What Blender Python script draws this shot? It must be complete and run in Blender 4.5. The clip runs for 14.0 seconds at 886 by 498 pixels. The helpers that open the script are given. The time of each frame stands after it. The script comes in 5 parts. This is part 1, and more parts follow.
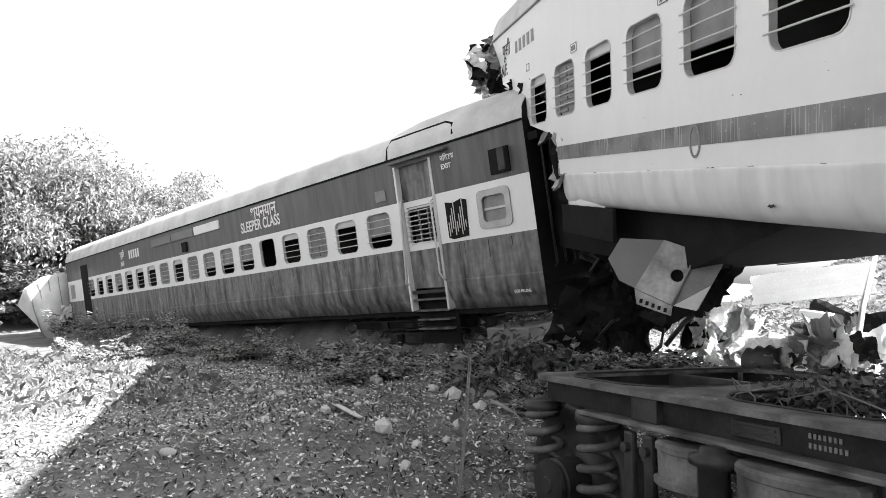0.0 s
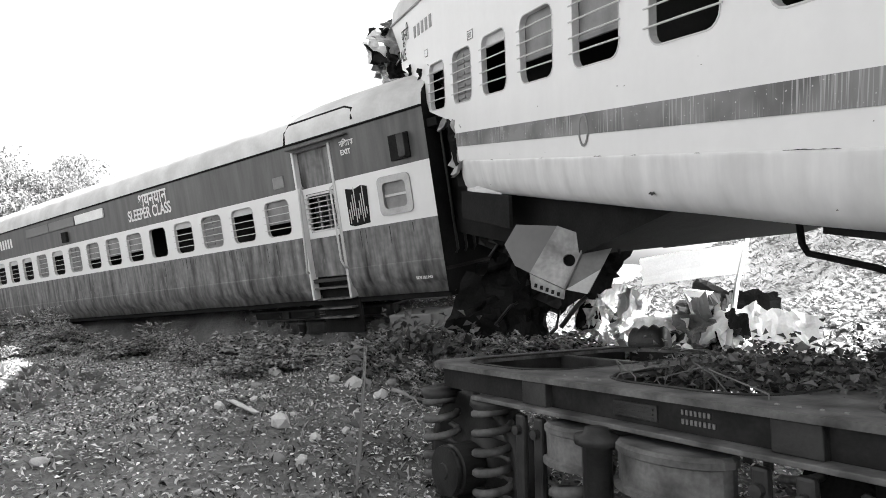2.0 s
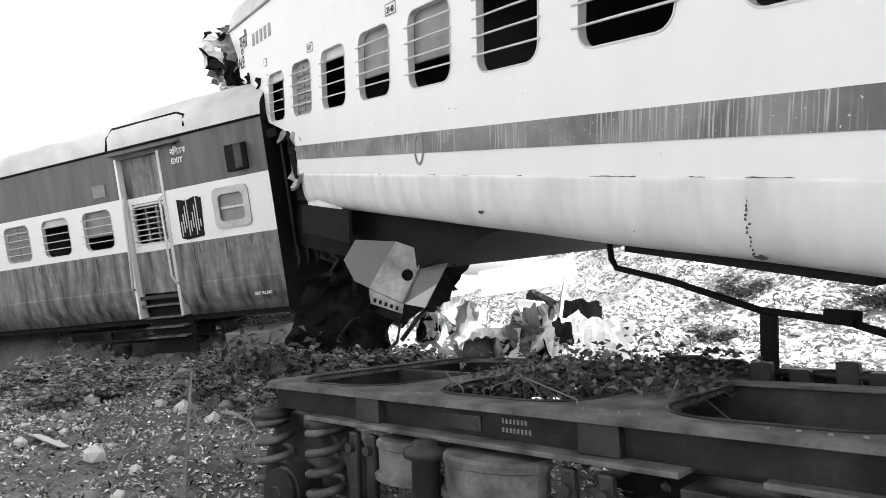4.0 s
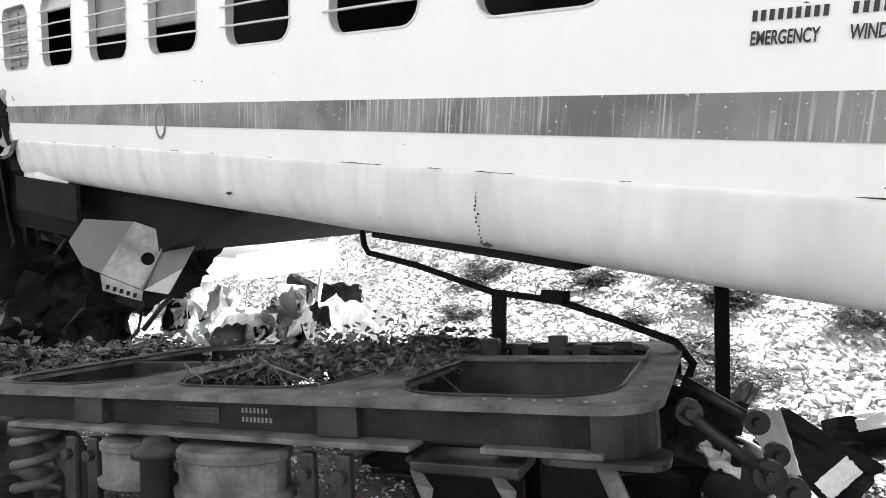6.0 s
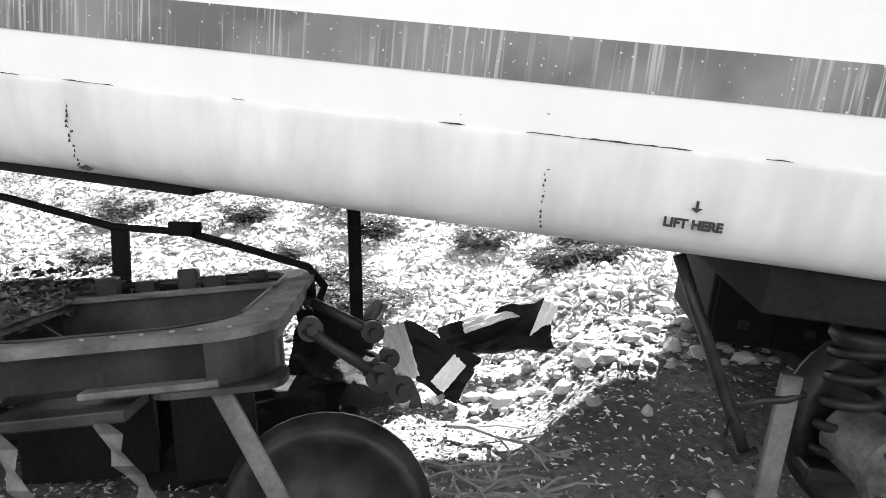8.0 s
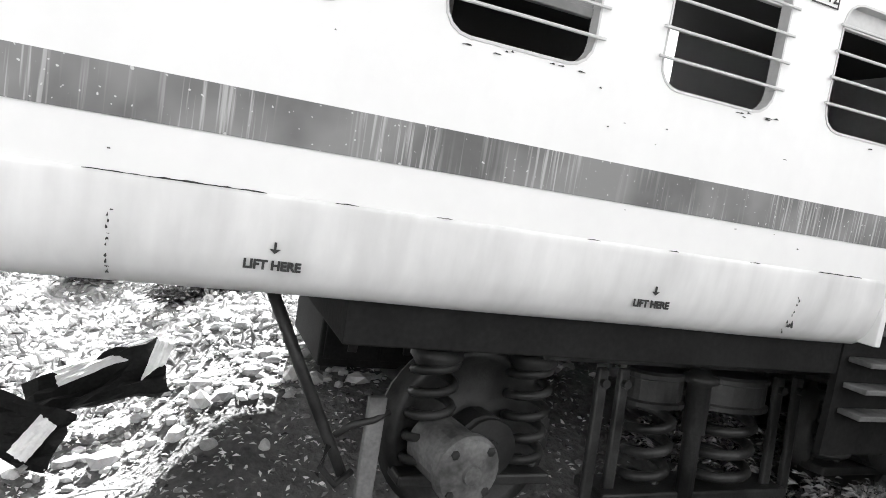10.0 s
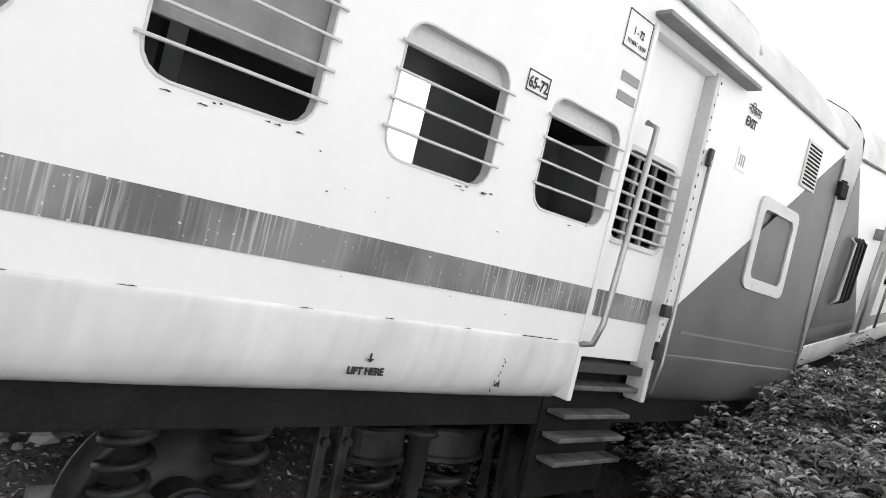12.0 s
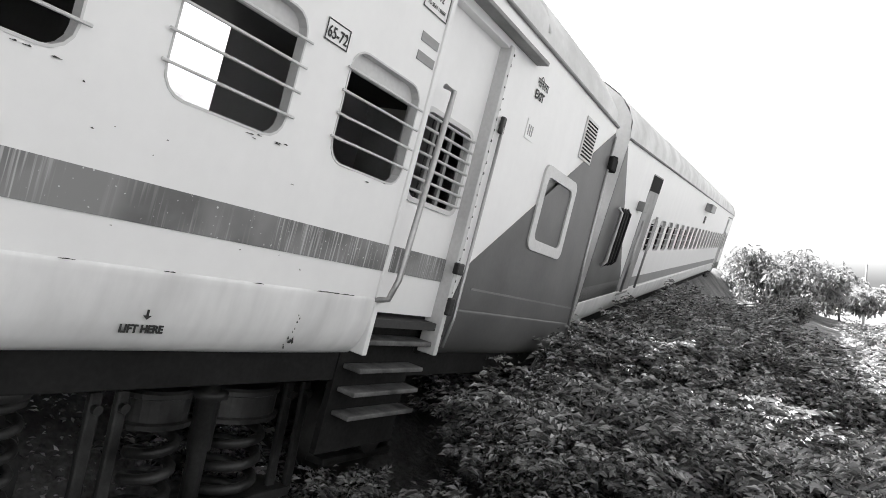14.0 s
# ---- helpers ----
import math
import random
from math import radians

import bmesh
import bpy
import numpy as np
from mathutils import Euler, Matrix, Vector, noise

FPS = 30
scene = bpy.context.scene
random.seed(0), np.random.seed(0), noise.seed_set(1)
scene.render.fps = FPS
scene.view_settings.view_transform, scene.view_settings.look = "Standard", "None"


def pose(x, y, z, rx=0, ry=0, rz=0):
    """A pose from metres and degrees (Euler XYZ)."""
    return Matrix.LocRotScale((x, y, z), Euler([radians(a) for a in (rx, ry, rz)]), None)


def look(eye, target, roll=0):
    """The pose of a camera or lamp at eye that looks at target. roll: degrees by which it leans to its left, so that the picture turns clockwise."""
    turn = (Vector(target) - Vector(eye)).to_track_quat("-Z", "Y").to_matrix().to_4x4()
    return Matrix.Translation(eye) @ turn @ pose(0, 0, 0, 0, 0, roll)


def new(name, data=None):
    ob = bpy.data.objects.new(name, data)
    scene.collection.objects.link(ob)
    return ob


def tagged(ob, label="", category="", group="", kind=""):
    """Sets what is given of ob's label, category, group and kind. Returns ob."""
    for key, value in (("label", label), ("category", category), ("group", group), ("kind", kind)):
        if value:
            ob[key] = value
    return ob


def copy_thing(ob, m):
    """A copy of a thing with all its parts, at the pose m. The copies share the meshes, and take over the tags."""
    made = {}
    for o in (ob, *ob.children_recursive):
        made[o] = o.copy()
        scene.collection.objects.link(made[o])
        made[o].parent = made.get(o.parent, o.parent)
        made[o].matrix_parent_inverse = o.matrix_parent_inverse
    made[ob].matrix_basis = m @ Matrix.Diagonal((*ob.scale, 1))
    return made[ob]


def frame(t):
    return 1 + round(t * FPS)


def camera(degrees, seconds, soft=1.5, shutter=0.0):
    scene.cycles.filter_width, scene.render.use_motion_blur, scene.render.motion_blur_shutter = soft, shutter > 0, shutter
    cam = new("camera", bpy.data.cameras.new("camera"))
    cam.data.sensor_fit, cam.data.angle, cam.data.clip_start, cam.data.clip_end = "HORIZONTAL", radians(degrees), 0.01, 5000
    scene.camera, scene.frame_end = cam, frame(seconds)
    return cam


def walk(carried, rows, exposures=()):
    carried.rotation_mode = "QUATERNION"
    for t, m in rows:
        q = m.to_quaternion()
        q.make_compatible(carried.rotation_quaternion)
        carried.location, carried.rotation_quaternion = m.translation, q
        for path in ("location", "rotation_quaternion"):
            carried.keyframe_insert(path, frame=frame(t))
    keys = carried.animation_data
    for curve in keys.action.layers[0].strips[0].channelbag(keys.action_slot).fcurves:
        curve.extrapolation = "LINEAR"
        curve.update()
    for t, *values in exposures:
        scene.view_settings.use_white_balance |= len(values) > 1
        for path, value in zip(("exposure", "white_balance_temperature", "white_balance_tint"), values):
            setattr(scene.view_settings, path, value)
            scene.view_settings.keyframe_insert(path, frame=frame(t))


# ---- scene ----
cam = camera(69.2, 14.0, soft=0.9)
PATH = [
    (0.0, (-0.212, -2.499, 0.052), (-3.169, -1.997, 0.095), 4.46),
    (0.5, (-0.244, -2.451, 0.064), (-3.181, -1.844, 0.116), 4.70),
    (1.0, (-0.250, -2.426, 0.070), (-3.160, -1.697, 0.115), 4.50),
    (1.5, (-0.248, -2.415, 0.074), (-3.135, -1.598, 0.094), 4.04),
    (2.0, (-0.236, -2.413, 0.077), (-3.090, -1.488, 0.083), 3.58),
    (2.5, (-0.211, -2.401, 0.082), (-3.013, -1.330, 0.083), 3.59),
    (3.0, (-0.198, -2.398, 0.088), (-2.938, -1.178, 0.153), 3.95),
    (3.2, (-0.196, -2.391, 0.092), (-2.903, -1.100, 0.178), 3.90),
    (5.3, (-0.139, -2.316, 0.130), (-2.324, -0.263, 0.226), 3.30),
    (5.5, (-0.133, -2.317, 0.131), (-2.227, -0.172, 0.241), 3.54),
    (6.0, (-0.118, -2.283, 0.122), (-1.966, 0.079, 0.211), 3.33),
    (6.5, (-0.107, -2.256, 0.099), (-1.673, 0.303, 0.093), 3.50),
    (7.0, (-0.061, -2.224, 0.079), (-1.222, 0.541, 0.023), 2.16),
    (7.5, (-0.015, -2.190, 0.073), (-0.796, 0.706, 0.005), 1.91),
    (8.0, (0.009, -2.175, 0.070), (-0.429, 0.790, -0.055), 1.75),
    (8.5, (0.046, -2.170, 0.061), (-0.036, 0.827, -0.041), 1.13),
    (9.0, (0.091, -2.180, 0.044), (0.499, 0.792, 0.002), 0.54),
    (9.2, (0.112, -2.179, 0.043), (0.720, 0.759, 0.006), 0.42),
    (11.3, (0.416, -2.121, 0.349), (2.097, 0.359, 0.511), 1.89),
    (11.5, (0.434, -2.130, 0.351), (2.230, 0.267, 0.514), 2.21),
    (12.0, (0.461, -2.152, 0.338), (2.489, 0.056, 0.460), 3.27),
    (12.5, (0.483, -2.160, 0.327), (2.691, -0.134, 0.473), 3.06),
    (13.0, (0.503, -2.175, 0.316), (2.922, -0.405, 0.443), 3.94),
    (13.5, (0.510, -2.187, 0.299), (3.022, -0.550, 0.389), 3.91),
    (14.0, (0.514, -2.196, 0.296), (3.100, -0.676, 0.311), 4.00),
]
walk(cam, [(t, look(eye, target, roll)) for t, eye, target, roll in PATH],
     exposures=((0.0, 2.75), (1.5, 2.85), (3.0, 3.12), (5.5, 3.38), (7.0, 3.5), (9.2, 3.6), (11.3, 3.52), (12.0, 3.42), (12.5, 3.18), (13.0, 2.92), (14.0, 2.95)))

from mathutils.geometry import tessellate_polygon

# ---- world, sun, exposure ----
SUN_AZ, SUN_EL = 22.0, 47.0   # degrees: from +y towards +x, and above the horizon
world = bpy.data.worlds.new("sky")
scene.world = world
world.use_nodes = True
wn = world.node_tree.nodes
sky = wn.new("ShaderNodeTexSky")
sky.sky_type, sky.sun_disc = "NISHITA", False
sky.sun_elevation, sky.sun_rotation = radians(SUN_EL), radians(SUN_AZ)
sky.dust_density = 3.0
grey = wn.new("ShaderNodeRGBToBW")
world.node_tree.links.new(sky.outputs[0], grey.inputs[0])
world.node_tree.links.new(grey.outputs[0], wn["Background"].inputs[0])
wn["Background"].inputs[1].default_value = 0.075
sun_data = bpy.data.lights.new("sun", "SUN")
sun_data.energy, sun_data.angle = 4.0, radians(0.55)
sun = new("sun", sun_data)
_d = Vector((math.sin(radians(SUN_AZ)) * math.cos(radians(SUN_EL)), math.cos(radians(SUN_AZ)) * math.cos(radians(SUN_EL)), math.sin(radians(SUN_EL))))
sun.matrix_world = look(_d * 60, (0, 0, 0))



# ---- materials ----
def material(name, value, rough=0.6, metal=0.0, amount=0.25, scale=3.0, stretch=(1, 1, 1), fine=40.0, fine_amount=0.15, bump=0.15, bump_dist=0.004, island=0.0, per_object=0.0, spec=0.4, translucent=0.0):
    """A grey surface with stains at one scale, grain at another, and fine relief."""
    m = bpy.data.materials.new(name)
    m.use_nodes = True
    nt = m.node_tree
    n, l = nt.nodes, nt.links
    b = n["Principled BSDF"]
    b.inputs["Roughness"].default_value, b.inputs["Metallic"].default_value = rough, metal
    b.inputs["Specular IOR Level"].default_value = spec
    tc = n.new("ShaderNodeTexCoord")
    mp = n.new("ShaderNodeMapping")
    mp.inputs["Scale"].default_value = stretch
    l.new(tc.outputs["Object"], mp.inputs[0])
    n1, n2 = n.new("ShaderNodeTexNoise"), n.new("ShaderNodeTexNoise")
    n1.inputs["Scale"].default_value, n1.inputs["Detail"].default_value = scale, 5
    n2.inputs["Scale"].default_value, n2.inputs["Detail"].default_value = fine, 4
    l.new(mp.outputs[0], n1.inputs[0])
    l.new(tc.outputs["Object"], n2.inputs[0])

    def math_node(op, a, bb):
        q = n.new("ShaderNodeMath")
        q.operation = op
        for i, v in enumerate((a, bb)):
            if isinstance(v, (int, float)):
                q.inputs[i].default_value = v
            else:
                l.new(v, q.inputs[i])
        return q.outputs[0]
    f1 = math_node("MULTIPLY_ADD", n1.outputs[0], amount * 2)
    f1.node.inputs[2].default_value = 1 - amount
    f2 = math_node("MULTIPLY_ADD", n2.outputs[0], fine_amount * 2)
    f2.node.inputs[2].default_value = 1 - fine_amount
    v = math_node("MULTIPLY", math_node("MULTIPLY", f1, f2), value)
    if island:
        g = n.new("ShaderNodeNewGeometry")
        q = math_node("MULTIPLY_ADD", g.outputs["Random Per Island"], island * 2)
        q.node.inputs[2].default_value = 1 - island
        v = math_node("MULTIPLY", v, q)
    if per_object:
        g = n.new("ShaderNodeObjectInfo")
        q = math_node("MULTIPLY_ADD", g.outputs["Random"], per_object * 2)
        q.node.inputs[2].default_value = 1 - per_object
        v = math_node("MULTIPLY", v, q)
    l.new(v, b.inputs["Base Color"])
    bp = n.new("ShaderNodeBump")
    bp.inputs["Strength"].default_value, bp.inputs["Distance"].default_value = bump, bump_dist
    l.new(n2.outputs[0], bp.inputs["Height"])
    l.new(bp.outputs[0], b.inputs["Normal"])
    if translucent:
        tr, mx = n.new("ShaderNodeBsdfTranslucent"), n.new("ShaderNodeMixShader")
        l.new(v, tr.inputs["Color"])
        mx.inputs[0].default_value = translucent
        l.new(b.outputs[0], mx.inputs[1])
        l.new(tr.outputs[0], mx.inputs[2])
        l.new(mx.outputs[0], n["Material Output"].inputs["Surface"])
    return m


CREAM = material("pale_coach_paint", 0.70, 0.42, amount=0.06, scale=1.2, stretch=(3, 3, .6), fine=14, fine_amount=0.03, bump=0.05)
CREAM_LOW = material("stained_pale_coach_paint", 0.64, 0.45, amount=0.34, scale=1.6, stretch=(4, 3, .8), fine=9, fine_amount=0.07, bump=0.06)
GREYPAINT = material("mid_grey_paint", 0.16, 0.5, amount=0.3, scale=1.5, fine=20, fine_amount=0.1)
DARKRED = material("dark_coach_paint", 0.085, 0.42, amount=0.8, scale=1.6, stretch=(4, 4, .5), fine=25, fine_amount=0.1, bump=0.06)
ROOF = material("pale_dusty_roof_paint", 0.52, 0.6, amount=0.6, scale=1.5, fine=25, fine_amount=0.1)
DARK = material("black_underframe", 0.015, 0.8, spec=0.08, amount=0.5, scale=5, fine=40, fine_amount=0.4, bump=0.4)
IRON = material("sooty_bogie_iron", 0.026, 0.45, spec=0.3, metal=0.0, amount=1.7, scale=5, fine=60, fine_amount=0.35, bump=0.4)
# darker than the bogie iron: shade below the top plate, put into the colour
WEB = material("sooty_frame_web", 0.016, 0.6, spec=0.15, amount=1.9, scale=4, fine=50, fine_amount=0.5, bump=0.4)
DUSTY = material("dusty_top_plate", 0.095, 0.65, spec=0.35, amount=1.7, scale=6, fine=50, fine_amount=0.4, bump=0.3)
STEEL = material("worn_bare_steel", 0.35, 0.38, metal=0.7, amount=0.35, scale=5, fine=50, fine_amount=0.2)
# inside tone kept near black, the shade behind the windows put into the colour
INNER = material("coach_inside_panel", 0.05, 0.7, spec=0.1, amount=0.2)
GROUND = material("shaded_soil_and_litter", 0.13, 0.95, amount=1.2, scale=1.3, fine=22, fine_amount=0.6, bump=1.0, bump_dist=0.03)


# ---- helpers of this scene ----
def obj(name, bm, mat, parent=None, label="", smooth=False):
    me = bpy.data.meshes.new(name)
    bm.normal_update()
    bm.to_mesh(me)
    bm.free()
    mats = mat if isinstance(mat, (list, tuple)) else [mat]
    for q in mats:
        me.materials.append(q)
    if smooth:
        for p in me.polygons:
            p.use_smooth = True
    ob = new(name, me)
    if parent:
        ob.parent = parent
    if label:
        tagged(ob, label)
    return ob


def part(name, bm, mat, parent, label="", smooth=False):
    return obj(name, bm, mat, parent, label, smooth)


def again(name, src, parent, m=None):
    """Another part on the mesh of src."""
    ob = new(name, src.data)
    ob.parent = parent
    if m is not None:
        ob.matrix_basis = m
    return ob


def thing(name, label, category, m=None, group="", kind=""):
    ob = new(name)
    ob.empty_display_size = 0.2
    if m is not None:
        ob.matrix_basis = m
    return tagged(ob, label, category, group, kind)


def box(bm, x0, x1, y0, y1, z0, z1, bevel=0.0, m=None):
    vs = [bm.verts.new((x, y, z)) for x in (x0, x1) for y in (y0, y1) for z in (z0, z1)]
    fs = [bm.faces.new([vs[i] for i in f]) for f in ((0, 1, 3, 2), (4, 6, 7, 5), (0, 4, 5, 1), (2, 3, 7, 6), (0, 2, 6, 4), (1, 5, 7, 3))]
    if bevel:
        es = list({e for f in fs for e in f.edges})
        r = bmesh.ops.bevel(bm, geom=es, offset=bevel, segments=2, affect="EDGES", profile=0.5)
        vs = list({v for f in r["faces"] for v in f.verts} | {v for v in vs if v.is_valid})
    if m is not None:
        bmesh.ops.transform(bm, matrix=m, verts=[v for v in vs if v.is_valid])
    return vs


def tube(bm, pts, r, n=8, closed=False):
    """A round bar along the points; r a number or one for each point."""
    pts = [Vector(p) for p in pts]
    rings = []
    up = Vector((0.123, 0.456, 0.88))
    for i, p in enumerate(pts):
        a = pts[i - 1] if (i > 0 or closed) else p
        b = pts[(i + 1) % len(pts)] if (i < len(pts) - 1 or closed) else p
        d = (b - a).normalized()
        s = d.cross(up).normalized()
        q = s.cross(d)
        rr = r[i] if isinstance(r, (list, tuple)) else r
        rings.append([bm.verts.new(p + (s * math.cos(2 * math.pi * k / n) + q * math.sin(2 * math.pi * k / n)) * rr) for k in range(n)])
    for i in range(len(rings) - (0 if closed else 1)):
        a, b = rings[i], rings[(i + 1) % len(rings)]
        for k in range(n):
            bm.faces.new((a[k], a[(k + 1) % n], b[(k + 1) % n], b[k]))
    if not closed:
        bm.faces.new(rings[0][::-1])
        bm.faces.new(rings[-1])


def lathe(bm, prof, n=24, m=None):
    """A body of revolution about z from (radius, z) pairs, closed by its first and last pairs on the axis."""
    rings = []
    for r, z in prof:
        if r < 1e-6:
            rings.append([bm.verts.new((0, 0, z))])
        else:
            rings.append([bm.verts.new((r * math.cos(2 * math.pi * k / n), r * math.sin(2 * math.pi * k / n), z)) for k in range(n)])
    for a, b in zip(rings, rings[1:]):
        for k in range(n):
            k2 = (k + 1) % n
            if len(a) == 1 and len(b) > 1:
                bm.faces.new((a[0], b[k2], b[k]))
            elif len(b) == 1 and len(a) > 1:
                bm.faces.new((a[k], a[k2], b[0]))
            elif len(a) > 1:
                bm.faces.new((a[k], a[k2], b[k2], b[k]))
    if m is not None:
        bmesh.ops.transform(bm, matrix=m, verts=[v for ring in rings for v in ring])


def rounded(x0, x1, z0, z1, r, k=4):
    pts = []
    for cx, cz, a in ((x1 - r, z1 - r, 0), (x0 + r, z1 - r, 90), (x0 + r, z0 + r, 180), (x1 - r, z0 + r, 270)):
        for i in range(k + 1):
            w = radians(a + 90 * i / k)
            pts.append((cx + r * math.cos(w), cz + r * math.sin(w)))
    return pts


def ring_plate(bm, loop_out, loop_in, y0, y1):
    """A flat frame between two loops of equal count in the xz plane, from y0 (front) to y1."""
    n = len(loop_out)
    v = [[bm.verts.new((x, y, z)) for x, z in lp] for lp in (loop_out, loop_in) for y in (y0, y1)]
    of, ob_, inf, inb = v
    for i in range(n):
        j = (i + 1) % n
        bm.faces.new((of[i], of[j], inf[j], inf[i]))
        bm.faces.new((of[j], of[i], ob_[i], ob_[j]))
        bm.faces.new((inf[i], inf[j], inb[j], inb[i]))
        bm.faces.new((inb[i], inb[j], ob_[j], ob_[i]))


def plate_with_holes(bm, outline, holes, y, flip=False, thick=0.05):
    """A sheet in the xz plane with holes; each hole gets a reveal of that depth."""
    loops = [[bm.verts.new((x, y, z)) for x, z in lp] for lp in [outline] + holes]
    flat = [v for lp in loops for v in lp]
    for tri in tessellate_polygon([[Vector((v.co.x, v.co.z, 0)) for v in lp] for lp in loops]):
        a, b, c = (flat[i] for i in tri)
        nrm = (b.co - a.co).cross(c.co - a.co)
        if nrm.length < 1e-9:
            continue
        bm.faces.new((a, b, c) if (nrm.y > 0) == flip else (a, c, b))
    dy = -thick if flip else thick
    for vs in loops[1:]:
        back = [bm.verts.new((v.co.x, y + dy, v.co.z)) for v in vs]
        for i in range(len(vs)):
            j = (i + 1) % len(vs)
            bm.faces.new((vs[i], vs[j], back[j], back[i]))
    return loops


# ---- ground ----
def smooth(a, b, v):
    v = max(0.0, min(1.0, (v - a) / (b - a)))
    return v * v * (3 - 2 * v)


def ground_height(x, y):
    u = (x + 19.47) * 0.82 + (y + 8.03) * 0.573      # along the dark coach
    v = -(x + 19.47) * 0.573 + (y + 8.03) * 0.82     # across it
    z = -1.2 - 0.125 * max(0.0, min(24.0, 14.4 - u)) - 0.06 * max(0.0, min(6.5, -v))
    z += (0.35 + 0.1 * smooth(1, 3, x)) * smooth(1.2, 4.0, y) + 0.5 * smooth(-.4, .7, x) * smooth(.8, 2.3, y) + 4.6 * smooth(4.5, 17, y) * (1 - smooth(40, 90, y)) * (1 - 0.85 * smooth(-12, -20, x))
    z -= 2.0 * smooth(-2.5, -14, y) * smooth(3, 16, x)
    z += 0.5 * smooth(5, 12, x) * smooth(-3.5, 0, y) - 2.5 * smooth(35, 70, x) + 0.85 * smooth(4.2, 6.0, x) * smooth(.4, 2.0, y)
    z += 0.75 * smooth(.7, 1.3, v) * (1 - smooth(2.8, 4.2, v)) * smooth(14.2, 12.2, u) * smooth(-14, -9, u)
    near = 1 - smooth(20, 40, abs(x) + abs(y))
    z += 0.10 * noise.noise((x * 0.5, y * 0.5, 1.0)) + near * (0.05 * noise.noise((x * 2.1, y * 2.1, 5.0)) + 0.02 * noise.noise((x * 5.5, y * 5.5, 9.0)))
    return z


def make_ground():
    bm = bmesh.new()
    def axis(lim):
        v, out = 0.0, [0.0]
        step = 0.18
        while v < lim:
            v += step
            if v > 9:
                step *= 1.12
            out.append(v)
        return [-q for q in out[:0:-1]] + out
    xs, ys = axis(900), axis(900)
    grid = [[bm.verts.new((x, y, ground_height(x, y))) for y in ys] for x in xs]
    for i in range(len(xs) - 1):
        for j in range(len(ys) - 1):
            bm.faces.new((grid[i][j], grid[i + 1][j], grid[i + 1][j + 1], grid[i][j + 1]))
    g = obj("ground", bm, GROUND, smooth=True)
    tagged(g, "bare trodden soil with leaf litter, sloping away from the track", "ground", kind="structure")


make_ground()

# ---- coaches ----
PITCH = 0.912          # window to window
WIN = [10.76 + (k - 12) * PITCH for k in range(-5, 13)]
END_L, END_R = -8.24, 14.4
WIDTH = 3.2
Z_BOT, Z_CREASE, Z_CANT, Z_TOP = 0.92, 1.27, 3.30, 4.0
A_POSE = pose(-19.45, -7.28, -3.29, 9.0, -8.42, 33.97)
B_POSE = pose(-7.751, 0.136, -0.095, 8.719, 5.890, 0.0)
C_POSE = pose(16.312, 1.098, -1.085, 14.585, -2.389, 3.264)
Z_W0, Z_W1, W_HALF = 1.895, 2.46, 0.30
Z_LO, Z_HI = 1.71, 2.63
DOOR0, DOOR1, DOOR_T = 11.15, 11.92, 3.08


class Dims:
    """Where the bands, the doorway, the toilet window and the end of a coach lie."""
    def __init__(self, lo, hi, cant, bot, door0, door1, door_t, end, toilet):
        self.lo, self.hi, self.cant, self.bot = lo, hi, cant, bot
        self.door0, self.door1, self.door_t = door0, door1, door_t
        self.end, self.toilet = end, toilet


PALE_DIMS = Dims(Z_LO, Z_HI, Z_CANT, Z_BOT, DOOR0, DOOR1, DOOR_T, END_R, (12.93, 13.70, 1.83, 2.54))
DARK_DIMS = Dims(1.81, 2.55, 3.235, 0.82, 11.33, 12.13, 3.11, 13.92, (12.97, 13.56, 1.92, 2.45))

RUST_EDGE = material("chipped_paint_and_rust", 0.03, 0.8, amount=0.4, fine=60, fine_amount=0.3)
LETTER_DARK = material("black_lettering_paint", 0.02, 0.6, amount=0.2)
LETTER_PALE = material("white_lettering_paint", 0.7, 0.6, amount=0.15)
SHUTTER = material("grimy_metal_shutter", 0.2, 0.5, amount=0.8, scale=3)
BARS = material("pale_window_bar", 0.5, 0.45, amount=0.2)
WEATHERED = material("weathered_dark_coach_paint", 0.125, 0.5, amount=2.1, scale=2.2, stretch=(3.5, 3, .5), fine=9, fine_amount=0.6, bump=0.08)
MARKER_GREY = material("flag_grey_paint", 0.25, 0.6, amount=0.15)
MIDBAND = material("faded_triangle_paint", 0.085, 0.45, amount=0.7, scale=1.4, fine=25, fine_amount=0.1)


